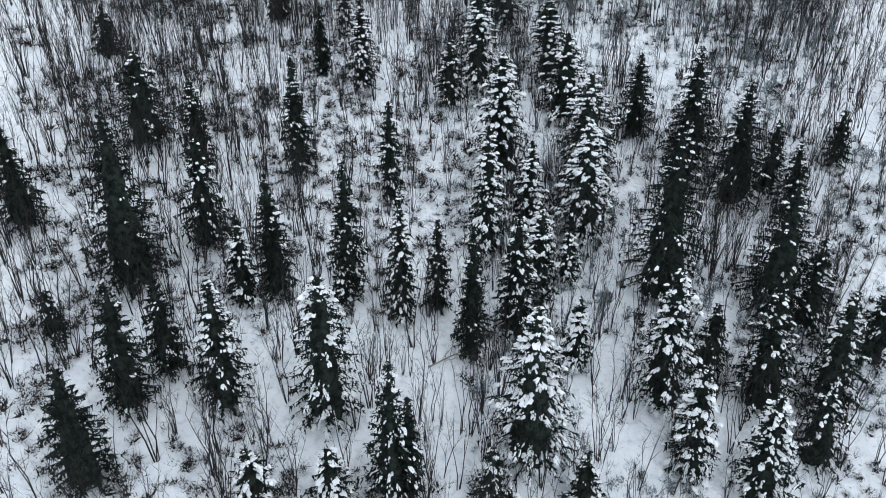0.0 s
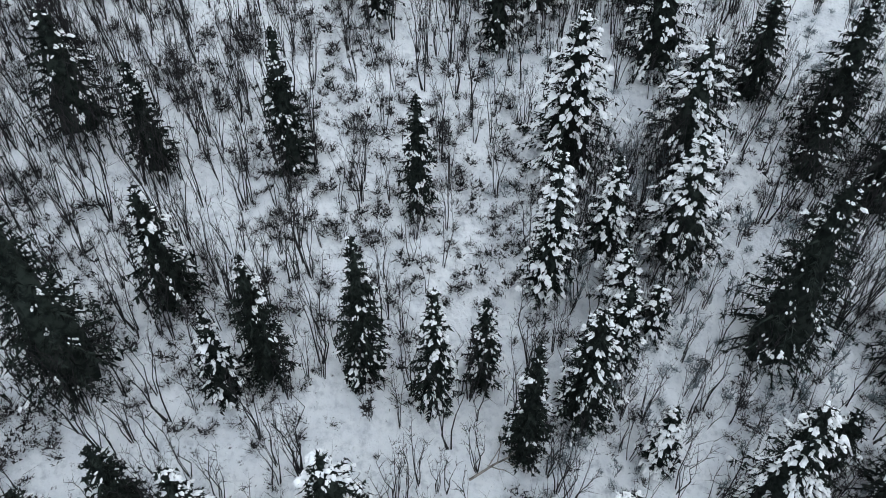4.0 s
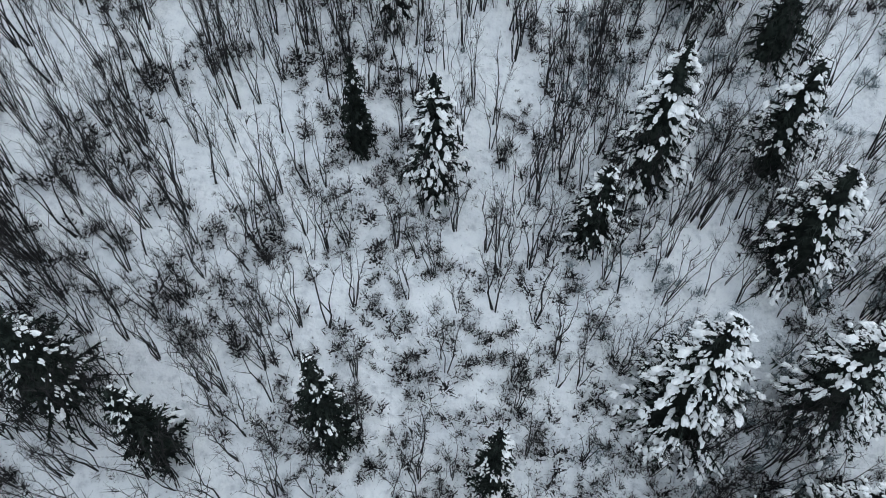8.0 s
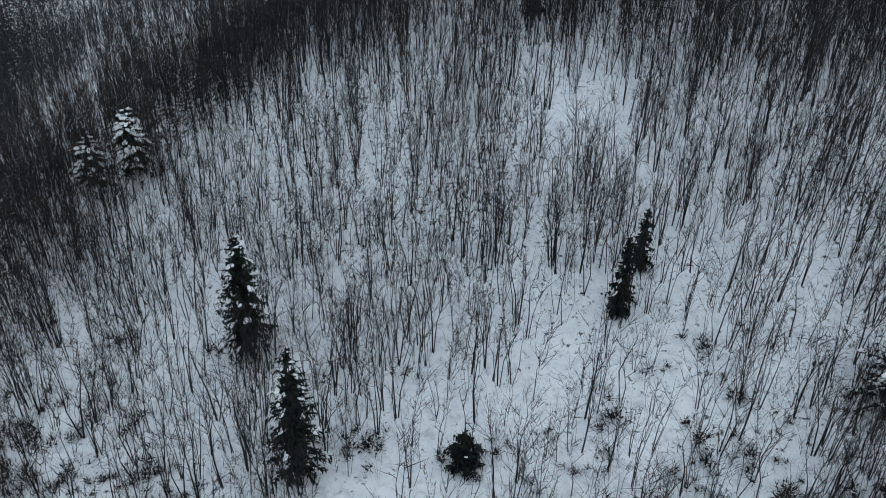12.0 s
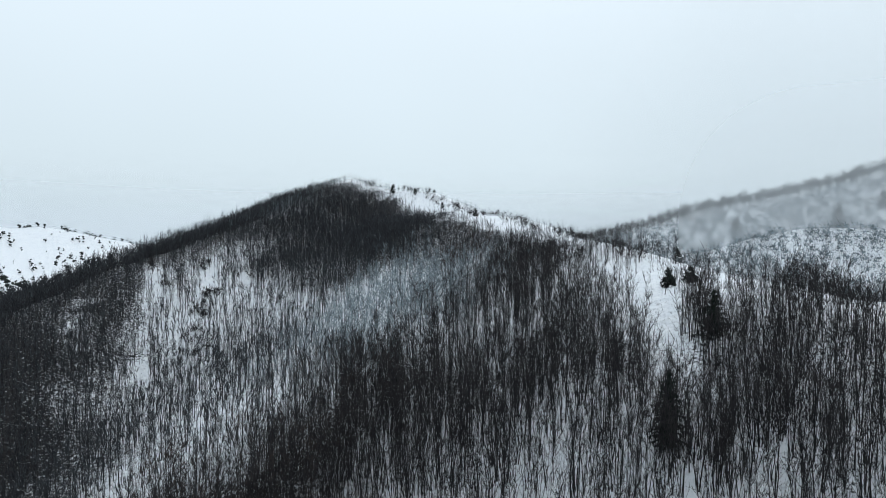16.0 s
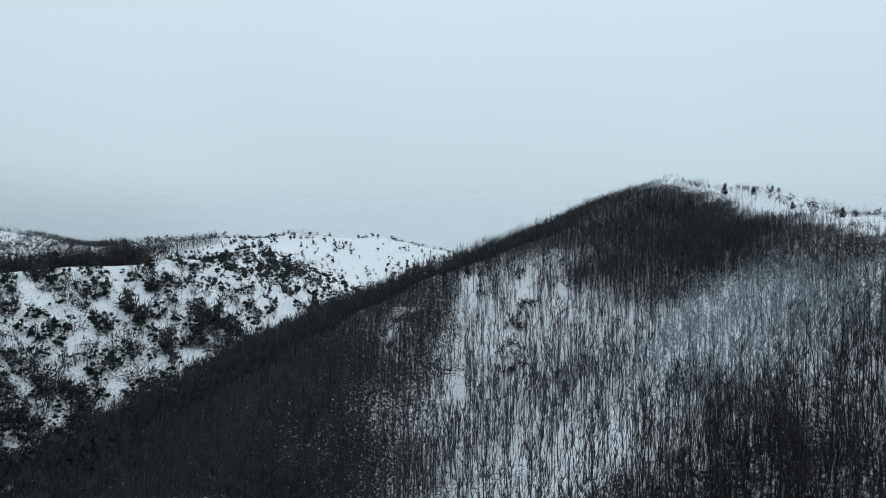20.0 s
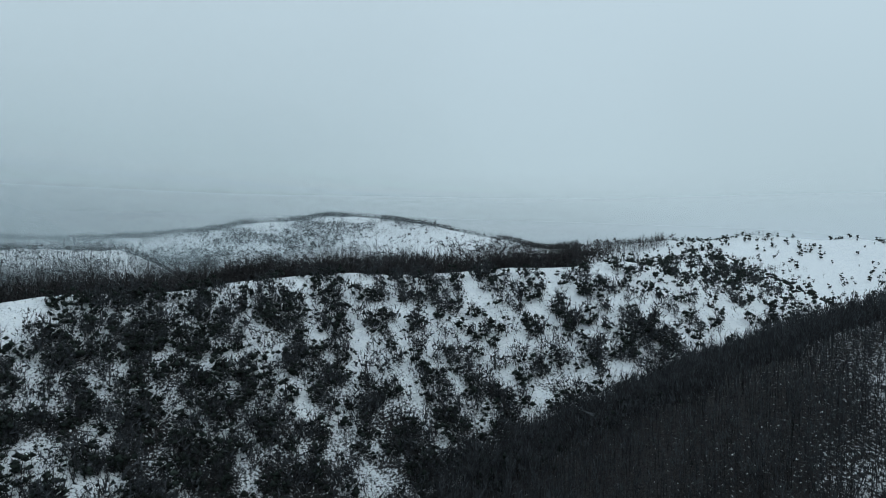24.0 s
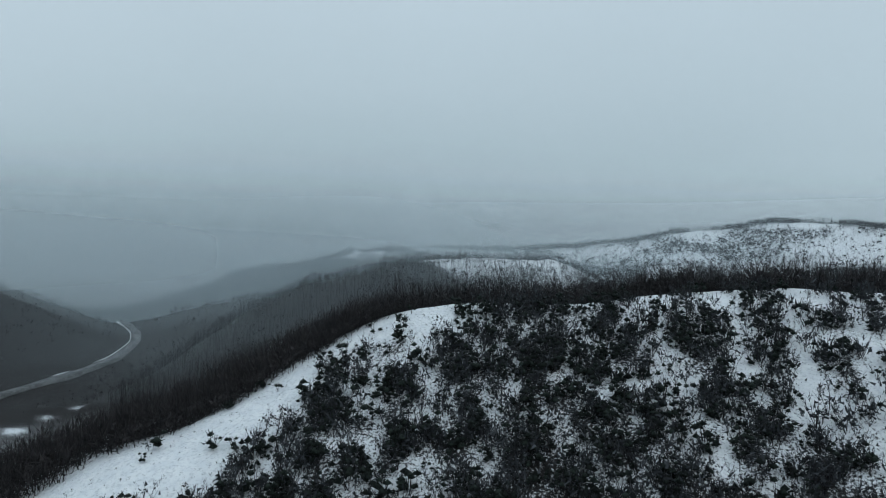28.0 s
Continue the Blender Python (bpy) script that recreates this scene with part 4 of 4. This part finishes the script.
x, y = sown(rng, 19000, (-330, 20, -150, 380), lambda x, y: np.clip(west_chance(x, y) * (0.55 + 0.6 * hump(x, y, -205, 125, 48, 50)) + 0.05 * (beside(x, y, WEST)[0] < -2) * (beside(x, y, WEST)[0] > -50), 0, 1) * np.clip(0.12 + 0.88 * clumps(x, y, 5, 91) + 0.4 * step(-beside(x, y, WEST)[0], 8, 30) * clumps(x, y, 3.6, 99, -0.05, 0.12), 0, 1))
crowd(("juniper_stems", "juniper_sprays"), juniper_t, x, y, rng.uniform(0.45, 1.35, len(x)), (MAT_BARK, MAT_NEEDLE),
      ("dark stems of evergreen bushes on the hillside", "dark evergreen sprays of low bushes on the snowy hillside"), "bushes", 29)
x, y = sown(rng, 9000, (-330, 20, -150, 330), lambda x, y: west_chance(x, y) * clumps(x, y, 5, 97))
crowd(("brush_mat_stems", "brush_mats"), mat_t, x, y, rng.uniform(0.4, 1.3, len(x)), (MAT_BARK, MAT_TWIG),
      ("short stems of low brush on the hillside", "low dark brush lying on the snowy hillside"), "shrubs", 30)
x, y = sown(rng, 9000, (-300, 60, -150, 330), lambda x, y: west_chance(x, y) * (0.05 + 0.95 * step(-beside(x, y, WEST)[0], 45, 80)))
crowd(("west_tree_stems", "west_tree_twigs"), fan_t, x, y, rng.uniform(0.4, 1.0, len(x)), (MAT_BARK, MAT_TWIG),
      ("small leafless trees on the western hill", "brown twigs of small hillside trees"), "trees", 15)
x, y = sown(rng, 15000, (-300, 20, -150, 330), lambda x, y: (beside(x, y, WEST)[0] < -1) * (beside(x, y, WEST)[0] > -95) * clumps(x, y, 6, 93, -0.25, 0.3) * 0.8)
crowd(("west_tuft_stems", "west_tufts"), [bush(270 + i, 0.55, 8, 0.16, 1) for i in range(6)], x, y, rng.uniform(0.5, 1.4, len(x)), (MAT_BARK, MAT_TWIG),
      ("thin stems of tufts on the hill", "small dark tufts on the snowy hill"), "shrubs", 25)
band_t = [bare_tree(160 + i, 10.0, 1, 6, 3, wide=1.0, segs=1, haze=3.8, spread=1.1, brush=1.2, upright=1.0) for i in range(10)]


def behind_crest(x, y):
    d, share = beside(x, y, WEST)
    return (d > 3) * (d < 30) * (1 - step(share, 0.44, 0.58))


x, y = sown(rng, 30000, (-420, 20, -135, 400), behind_crest)
x2, y2 = sow_along(rng, WEST[:5], 2200, 16, 80)
x, y = np.concatenate([x, x2]), np.concatenate([y, y2])
crowd(("band_stems", "band_twigs"), band_t, x, y, rng.uniform(0.5, 0.95, len(x)), (MAT_BARK, MAT_TWIG),
      ("dark wood behind the snowy crest", "dark brown twigs behind the snowy crest"), "trees", 11)
x, y = sown(rng, 36000, (-420, 20, -135, 400), behind_crest)
crowd(("band_brush_stems", "band_brush"), [bush(170 + i, 7.5, 34, 0.036, 3, 0.7) for i in range(8)], x, y, rng.uniform(0.5, 1.05, len(x)), (MAT_BARK, MAT_TWIG),
      ("stems of dense brush behind the snowy crest", "dense dark brush behind the snowy crest"), "bushes", 19)
# wood strip crossing the plateau
x, y = sow_along(rng, [(-720, 530, 0), (-650, 497, 0), (-600, 500, 0), (-578, 552, 0)], 1500, -12, 12)
crowd(("strip_stems", "strip_twigs"), band_t, x, y, rng.uniform(0.6, 1.1, len(x)), (MAT_BARK, MAT_TWIG),
      ("dark stems of a wood strip on the plateau", "dark wood strip on the snowy plateau"), "trees", 32)
# plateau and far range
x, y = sown(rng, 5600, (-620, 290, -230, 700), lambda x, y: 0.12 + 0.5 * clumps(x, y, 22, 59, 0.0, 0.3))
crowd(("plateau_bush_stems", "plateau_bushes"), round_t, x, y, rng.uniform(0.6, 1.6, len(x)), (MAT_BARK, MAT_NEEDLE),
      ("stems of scattered bushes on a snowy plateau", "dark scattered bushes on a snowy plateau"), "bushes", 12)
x, y = sown(rng, 900, (-470, 420, -360, 560), lambda x, y: hump(x, y, -425, 495, 16, 40))
crowd(("plateau_thicket_stems", "plateau_thicket"), fan_t, x, y, rng.uniform(0.6, 1.1, len(x)), (MAT_BARK, MAT_TWIG),
      ("stems of a thicket on the snowy plateau", "brown leafless thicket on the snowy plateau"), "bushes", 26)
x, y = sown(rng, 260, (-525, 560, -480, 600), lambda x, y: hump(x, y, -502, 581, 12, 9))
crowd(("plateau_wood_stems", "plateau_wood"), band_t, x, y, rng.uniform(0.4, 0.7, len(x)), (MAT_BARK, MAT_TWIG),
      ("stems of a small wood on the plateau crest", "small dark wood on the plateau crest"), "trees", 27)
RANGE, MIDS, SOUTH = (RIDGES[k][0] for k in ("far_range", "mid_slope", "south_hill"))
def range_chance(x, y):
    z = ground_height(x, y)
    low = 1 - step(z + 16 * value_noise(x, y, 45, 83), 98, 118)
    return np.clip(0.16 + 0.9 * low + 0.8 * step(value_noise(x, y, 60, 81) + 0.6 * value_noise(x, y, 22, 82), 0.04, 0.2), 0, 1) * (np.abs(beside(x, y, RANGE)[0]) < 220) * step(-x, 560, 700)


x, y = sown(rng, 52000, (-1200, -250, -450, 620), range_chance)
crowd(("range_stems", "range_twigs"), [bush(200 + i, 7.5, 5, 0.16, 1) for i in range(6)], x, y, rng.uniform(0.4, 1.2, len(x)), (MAT_BARK, MAT_TWIG),
      ("dark stems on far snowy hills", "dark woods and bushes on far snowy hills"), "trees", 13)
for k, (strip, count) in enumerate((([(-940, 0, 0), (-980, 55, 0), (-1008, 131, 0), (-1058, 218, 0)], 1500), ([(-1060, 285, 0), (-1071, 323, 0), (-1051, 356, 0)], 800), ([(-1007, 400, 0), (-981, 435, 0)], 350))):
    x, y = sow_along(rng, strip, count, -16, 16)
    crowd(("skyline_stems", "skyline_twigs"), far_t, x, y, rng.uniform(0.45, 0.95, len(x)), (MAT_BARK, MAT_TWIG),
          ("dark stems of a wood strip on the far skyline", "dark wood strip along the far skyline"), "trees", 40 + k)
x, y = sown(rng, 20000, (-760, -60, -380, 330), lambda x, y: np.clip(0.65 + 1.2 * value_noise(x, y, 22, 92), 0.03, 1) * (beside(x, y, WEST)[0] > 70))
crowd(("rise_bush_stems", "rise_bushes"), [bush(210 + i, 5.0, 6, 0.14, 1) for i in range(6)], x, y, rng.uniform(0.4, 1.2, len(x)), (MAT_BARK, MAT_TWIG),
      ("stems of bushes on a snowy rise", "dark bushes on a snowy rise behind the crest"), "bushes", 16)
x, y = sown(rng, 24000, (-700, -200, -300, 120), lambda x, y: (np.abs(beside(x, y, MIDS)[0]) < 75) * np.where(beside(x, y, MIDS)[1] > 0.22, 1, 0.3))
crowd(("valley_stems", "valley_twigs"), [bare_tree(220 + i, 9.0, 1, 3, 3, wide=1.8, segs=1, haze=6, spread=1.2, upright=1.0) for i in range(8)], x, y, rng.uniform(0.6, 1.0, len(x)), (MAT_BARK, MAT_TWIG),
      ("dark wooded slope above the valley", "dark twigs above the valley"), "trees", 14)

x, y = sown(rng, 6500, (-760, -460, -330, -120), lambda x, y: 0.75 * (np.abs(y + 205 - 0.15 * (x + 450)) > 22) * (x + y < -560))
crowd(("valley_bush_stems", "valley_bushes"), [bush(260 + i, 6.0, 8, 0.07, 1) for i in range(6)], x, y, rng.uniform(0.4, 1.2, len(x)), (MAT_BARK, MAT_TWIG),
      ("stems of brush in the valley", "dark brush along the valley road"), "bushes", 24)

# evergreen bushes on the western crest
bushes = []
for i in range(6):
    wood, sprays = juniper(700 + i, 2.9, 110)
    ob = new("evergreen_bush")
    mesh_object("trunk", *wood, MAT_BARK, ob)
    mesh_object("crown", *sprays, MAT_NEEDLE, ob)
    bushes.append(tagged(ob, "dark irregular evergreen bush on the snowy hill crest", "bush", "evergreen bushes on the western hill"))
x, y = sown(rng, 900, (-310, 70, -205, 330), lambda x, y: (beside(x, y, WEST)[0] < -2) * np.where(beside(x, y, WEST)[0] > -26, 0.35, 0.04))
spots = [(x[i], y[i]) for i in range(min(len(x), 120))] + [(-220, 84), (-211, 84), (-228, 90), (-203, 81)]
for k, (px, py) in enumerate(spots):
    place = Matrix.LocRotScale((px, py, float(ground_height(px, py))), Euler((0, 0, rng.uniform(0, 6.28))), None)
    ob = bushes[k] if k < len(bushes) else copy_thing(bushes[k % len(bushes)], place)
    ob.matrix_basis = place
    ob.scale = (rng.uniform(0.6, 1.3),) * 3

# snowy firs on the far hillside and small ones on the summit
firs = []
for k, (px, py, size) in enumerate([(60, 470, 2.4), (95, 440, 2.6), (118, 452, 2.2), (140, 438, 2.6), (160, 470, 2.2), (30, 455, 2.0), (-86, 398, 0.8), (-70, 372, 0.7), (-55, 352, 0.8), (-97, 404, 1.1)]):
    if k < 4:
        trunk, needles, snow = spruce_arrays(400 + k, 3.6, 1.1, 8, 0.5)
        ob = new("young_fir")
        mesh_object("trunk", *trunk, MAT_BARK, ob)
        mesh_object("crown", *needles, MAT_NEEDLE, ob)
        tagged(mesh_object("snow_load", *snow, MAT_LOAD, ob), "specks of snow on the boughs", kind="stuff")
        firs.append(tagged(ob, "small snow-dusted fir on a far hillside", "fir tree", "young firs on the hills"))
    place = Matrix.LocRotScale((px, py, float(ground_height(px, py))), Euler((0, 0, k)), (size,) * 3)
    ob = firs[k] if k < 4 else copy_thing(firs[k % 4], place)
    ob.matrix_basis = place

# brown twiggy thickets on the near slope
thickets = [bare_tree(500 + i, 3.6, 9, 5, 8, wide=1.2, segs=2, haze=2.0, spread=1.5) for i in range(4)]
THICKETS = [(18.7, 49.8), (21.3, 64.5), (18.4, 67), (-37.5, 84.5), (34.2, 100.9), (16.8, 113.9), (-14, 98.2), (-23.2, 91.4), (-9.4, 60.7), (-17.3, 63.9), (-30, 121), (38, 58), (8, 125)]
for k, (px, py) in enumerate(THICKETS):
    wood, fine = thickets[k % 4]
    ob = new("thicket")
    ob.location, ob.rotation_euler = (px, py, float(ground_height(px, py)) - 0.3), (0, 0, k * 1.7)
    ob.scale = (0.55 + 0.5 * ((k * 37) % 10) / 10,) * 3
    tagged(mesh_object("trunk", *wood, MAT_BARK, ob), kind="stuff")
    tagged(mesh_object("crown", *fine, MAT_TWIG, ob), kind="stuff")
    tagged(ob, "dense brown leafless thicket in the snow", "shrub", "brown thickets on the slope")

# a fallen dead tree
fallen = new("fallen_tree")
fallen.location, fallen.rotation_euler = (-1.4, 57.5, float(ground_height(-1.4, 57.5)) + 0.25), (0, 0, 0.5)
frng = np.random.default_rng(9)
trunk = Growth()
trunk.limb([(0, 0, 0), (2.2, 0.1, 0.35), (4.2, -0.1, 0.8), (6.0, 0.15, 1.2)], [0.13, 0.10, 0.07, 0.03], 6)
mesh_object("trunk", *trunk.arrays(), MAT_DEAD, fallen)
for k in range(9):
    start = 1.4 + 0.5 * k
    way = np.array([0.5 + 0.4 * frng.random(), (-1) ** k * frng.uniform(0.5, 1.0), frng.uniform(0.05, 0.6)])
    p = np.array([start, 0.0, 0.2 * start])
    pts, long = [p], frng.uniform(0.5, 1.1)
    for j in range(3):
        pts.append(pts[-1] + (way + frng.normal(0, 0.25, 3)) * long)
    bough, twig = Growth(), Growth()
    bough.limb(pts, [0.06, 0.045, 0.03, 0.012], 4)
    i = frng.integers(0, 3, 14)
    a = np.array(pts)[i] + (np.array(pts)[i + 1] - np.array(pts)[i]) * frng.random((14, 1))
    twig.blades(a, a + (way * 0.4 + frng.normal(0, 0.5, (14, 3))) * frng.uniform(0.4, 1.0, (14, 1)), np.full(14, 0.04), frng)
    branch = mesh_object("branch", *bough.arrays(), MAT_DEAD, fallen)
    tagged(mesh_object("twigs", *twig.arrays(), MAT_DEAD, branch), kind="stuff")
tagged(fallen, "pale dead fallen tree with bare branches on snow", "fallen tree")

# ---- the valley road ----
ROAD = [(-330, -203), (-407, -202), (-456, -197), (-498, -201), (-543, -219), (-566, -237), (-580, -258), (-590, -280), (-640, -340)]


def ribbon(name, left, right, lift, drop, mat, label, category):
    pts = np.array(ROAD, float)
    t = np.linspace(0, len(pts) - 1, 90)
    line = np.stack([np.interp(t, np.arange(len(pts)), pts[:, k]) for k in (0, 1)], -1)
    for _ in range(6):
        line[1:-1] = 0.25 * line[:-2] + 0.5 * line[1:-1] + 0.25 * line[2:]
    way = np.gradient(line, axis=0)
    side = np.stack([-way[:, 1], way[:, 0]], -1) / np.linalg.norm(way, axis=1)[:, None]
    z = ground_height(line[:, 0], line[:, 1])
    z = np.convolve(np.pad(z, 6, mode="edge"), np.ones(13) / 13, "valid") + 1.2
    rows = [np.column_stack([line + side * o, z + h]) for o, h in ((left, drop), (left, lift), (right, lift), (right, drop))]
    verts = np.concatenate(rows)
    n = len(line)
    quads = [(k * n + i, k * n + i + 1, (k + 1) * n + i + 1, (k + 1) * n + i) for k in range(3) for i in range(n - 1)]
    return tagged(mesh_object(name, verts, quads, mat), label, category, kind="structure")


ribbon("road", -3.8, 3.8, 0.0, -4.0, MAT_ROAD, "wet grey asphalt road through the valley", "road")
ribbon("kerb", 3.9, 4.2, 0.35, -4.0, MAT_LOAD, "snowy parapet along the valley road", "parapet")

# ---- mist: translucent sheets of painted haze in the valley and beyond the far hills ----
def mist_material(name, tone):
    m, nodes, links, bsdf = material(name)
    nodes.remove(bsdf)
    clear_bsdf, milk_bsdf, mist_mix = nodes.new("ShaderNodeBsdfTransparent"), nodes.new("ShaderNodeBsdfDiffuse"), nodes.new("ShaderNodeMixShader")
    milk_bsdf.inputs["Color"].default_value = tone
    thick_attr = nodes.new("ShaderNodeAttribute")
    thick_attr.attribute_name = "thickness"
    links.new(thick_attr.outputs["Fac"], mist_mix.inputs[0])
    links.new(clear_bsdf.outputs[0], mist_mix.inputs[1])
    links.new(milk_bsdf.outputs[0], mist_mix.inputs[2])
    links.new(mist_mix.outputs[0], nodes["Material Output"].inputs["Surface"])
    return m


# brightness put into the tone: nearer haze dimmed, far ring matched to the sky
MAT_MIST = mist_material("mist_dimmed_in_colour", (0.60, 0.69, 0.735, 1))
MAT_FAR_MIST = mist_material("far_mist_sky_bright_in_colour", (0.80, 0.83, 0.85, 1))


def mist_bank(radius, first, last, foot, top, dense, seed, lifted=False):
    """A curved translucent sheet standing in for haze round the end of the valley; first and last: bearings in degrees,
    from north to the west.
    """
    na, nz = 90, 40
    a, h = np.meshgrid(np.linspace(first, last, na), np.linspace(0, 1, nz))
    ar = np.radians(a)
    r = radius
    x, y = -70 - r * np.sin(ar), 150 + r * np.cos(ar)
    crown = top + 12 * value_noise(a, 0 * a, 20, seed + 1)
    z = foot + h * (crown - foot)
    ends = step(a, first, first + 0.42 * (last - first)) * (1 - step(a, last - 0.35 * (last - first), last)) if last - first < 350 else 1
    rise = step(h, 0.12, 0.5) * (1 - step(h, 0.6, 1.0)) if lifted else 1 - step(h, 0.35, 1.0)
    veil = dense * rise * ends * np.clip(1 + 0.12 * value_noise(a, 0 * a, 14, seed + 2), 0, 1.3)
    idx = np.arange(na * nz).reshape(nz, na)
    quads = np.stack([idx[:-1, :-1], idx[:-1, 1:], idx[1:, 1:], idx[1:, :-1]], -1).reshape(-1, 4)
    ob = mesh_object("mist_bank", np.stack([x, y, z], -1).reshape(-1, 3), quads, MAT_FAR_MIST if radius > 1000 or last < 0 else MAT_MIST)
    layer = ob.data.attributes.new("thickness", "FLOAT", "POINT")
    layer.data.foreach_set("value", np.clip(veil, 0, 1).ravel().astype(np.float32))
    ob.data.polygons.foreach_set("use_smooth", np.ones(len(quads), dtype=bool))
    tagged(ob, "translucent mist sheet with painted haze over the far land", "mist", kind="structure")


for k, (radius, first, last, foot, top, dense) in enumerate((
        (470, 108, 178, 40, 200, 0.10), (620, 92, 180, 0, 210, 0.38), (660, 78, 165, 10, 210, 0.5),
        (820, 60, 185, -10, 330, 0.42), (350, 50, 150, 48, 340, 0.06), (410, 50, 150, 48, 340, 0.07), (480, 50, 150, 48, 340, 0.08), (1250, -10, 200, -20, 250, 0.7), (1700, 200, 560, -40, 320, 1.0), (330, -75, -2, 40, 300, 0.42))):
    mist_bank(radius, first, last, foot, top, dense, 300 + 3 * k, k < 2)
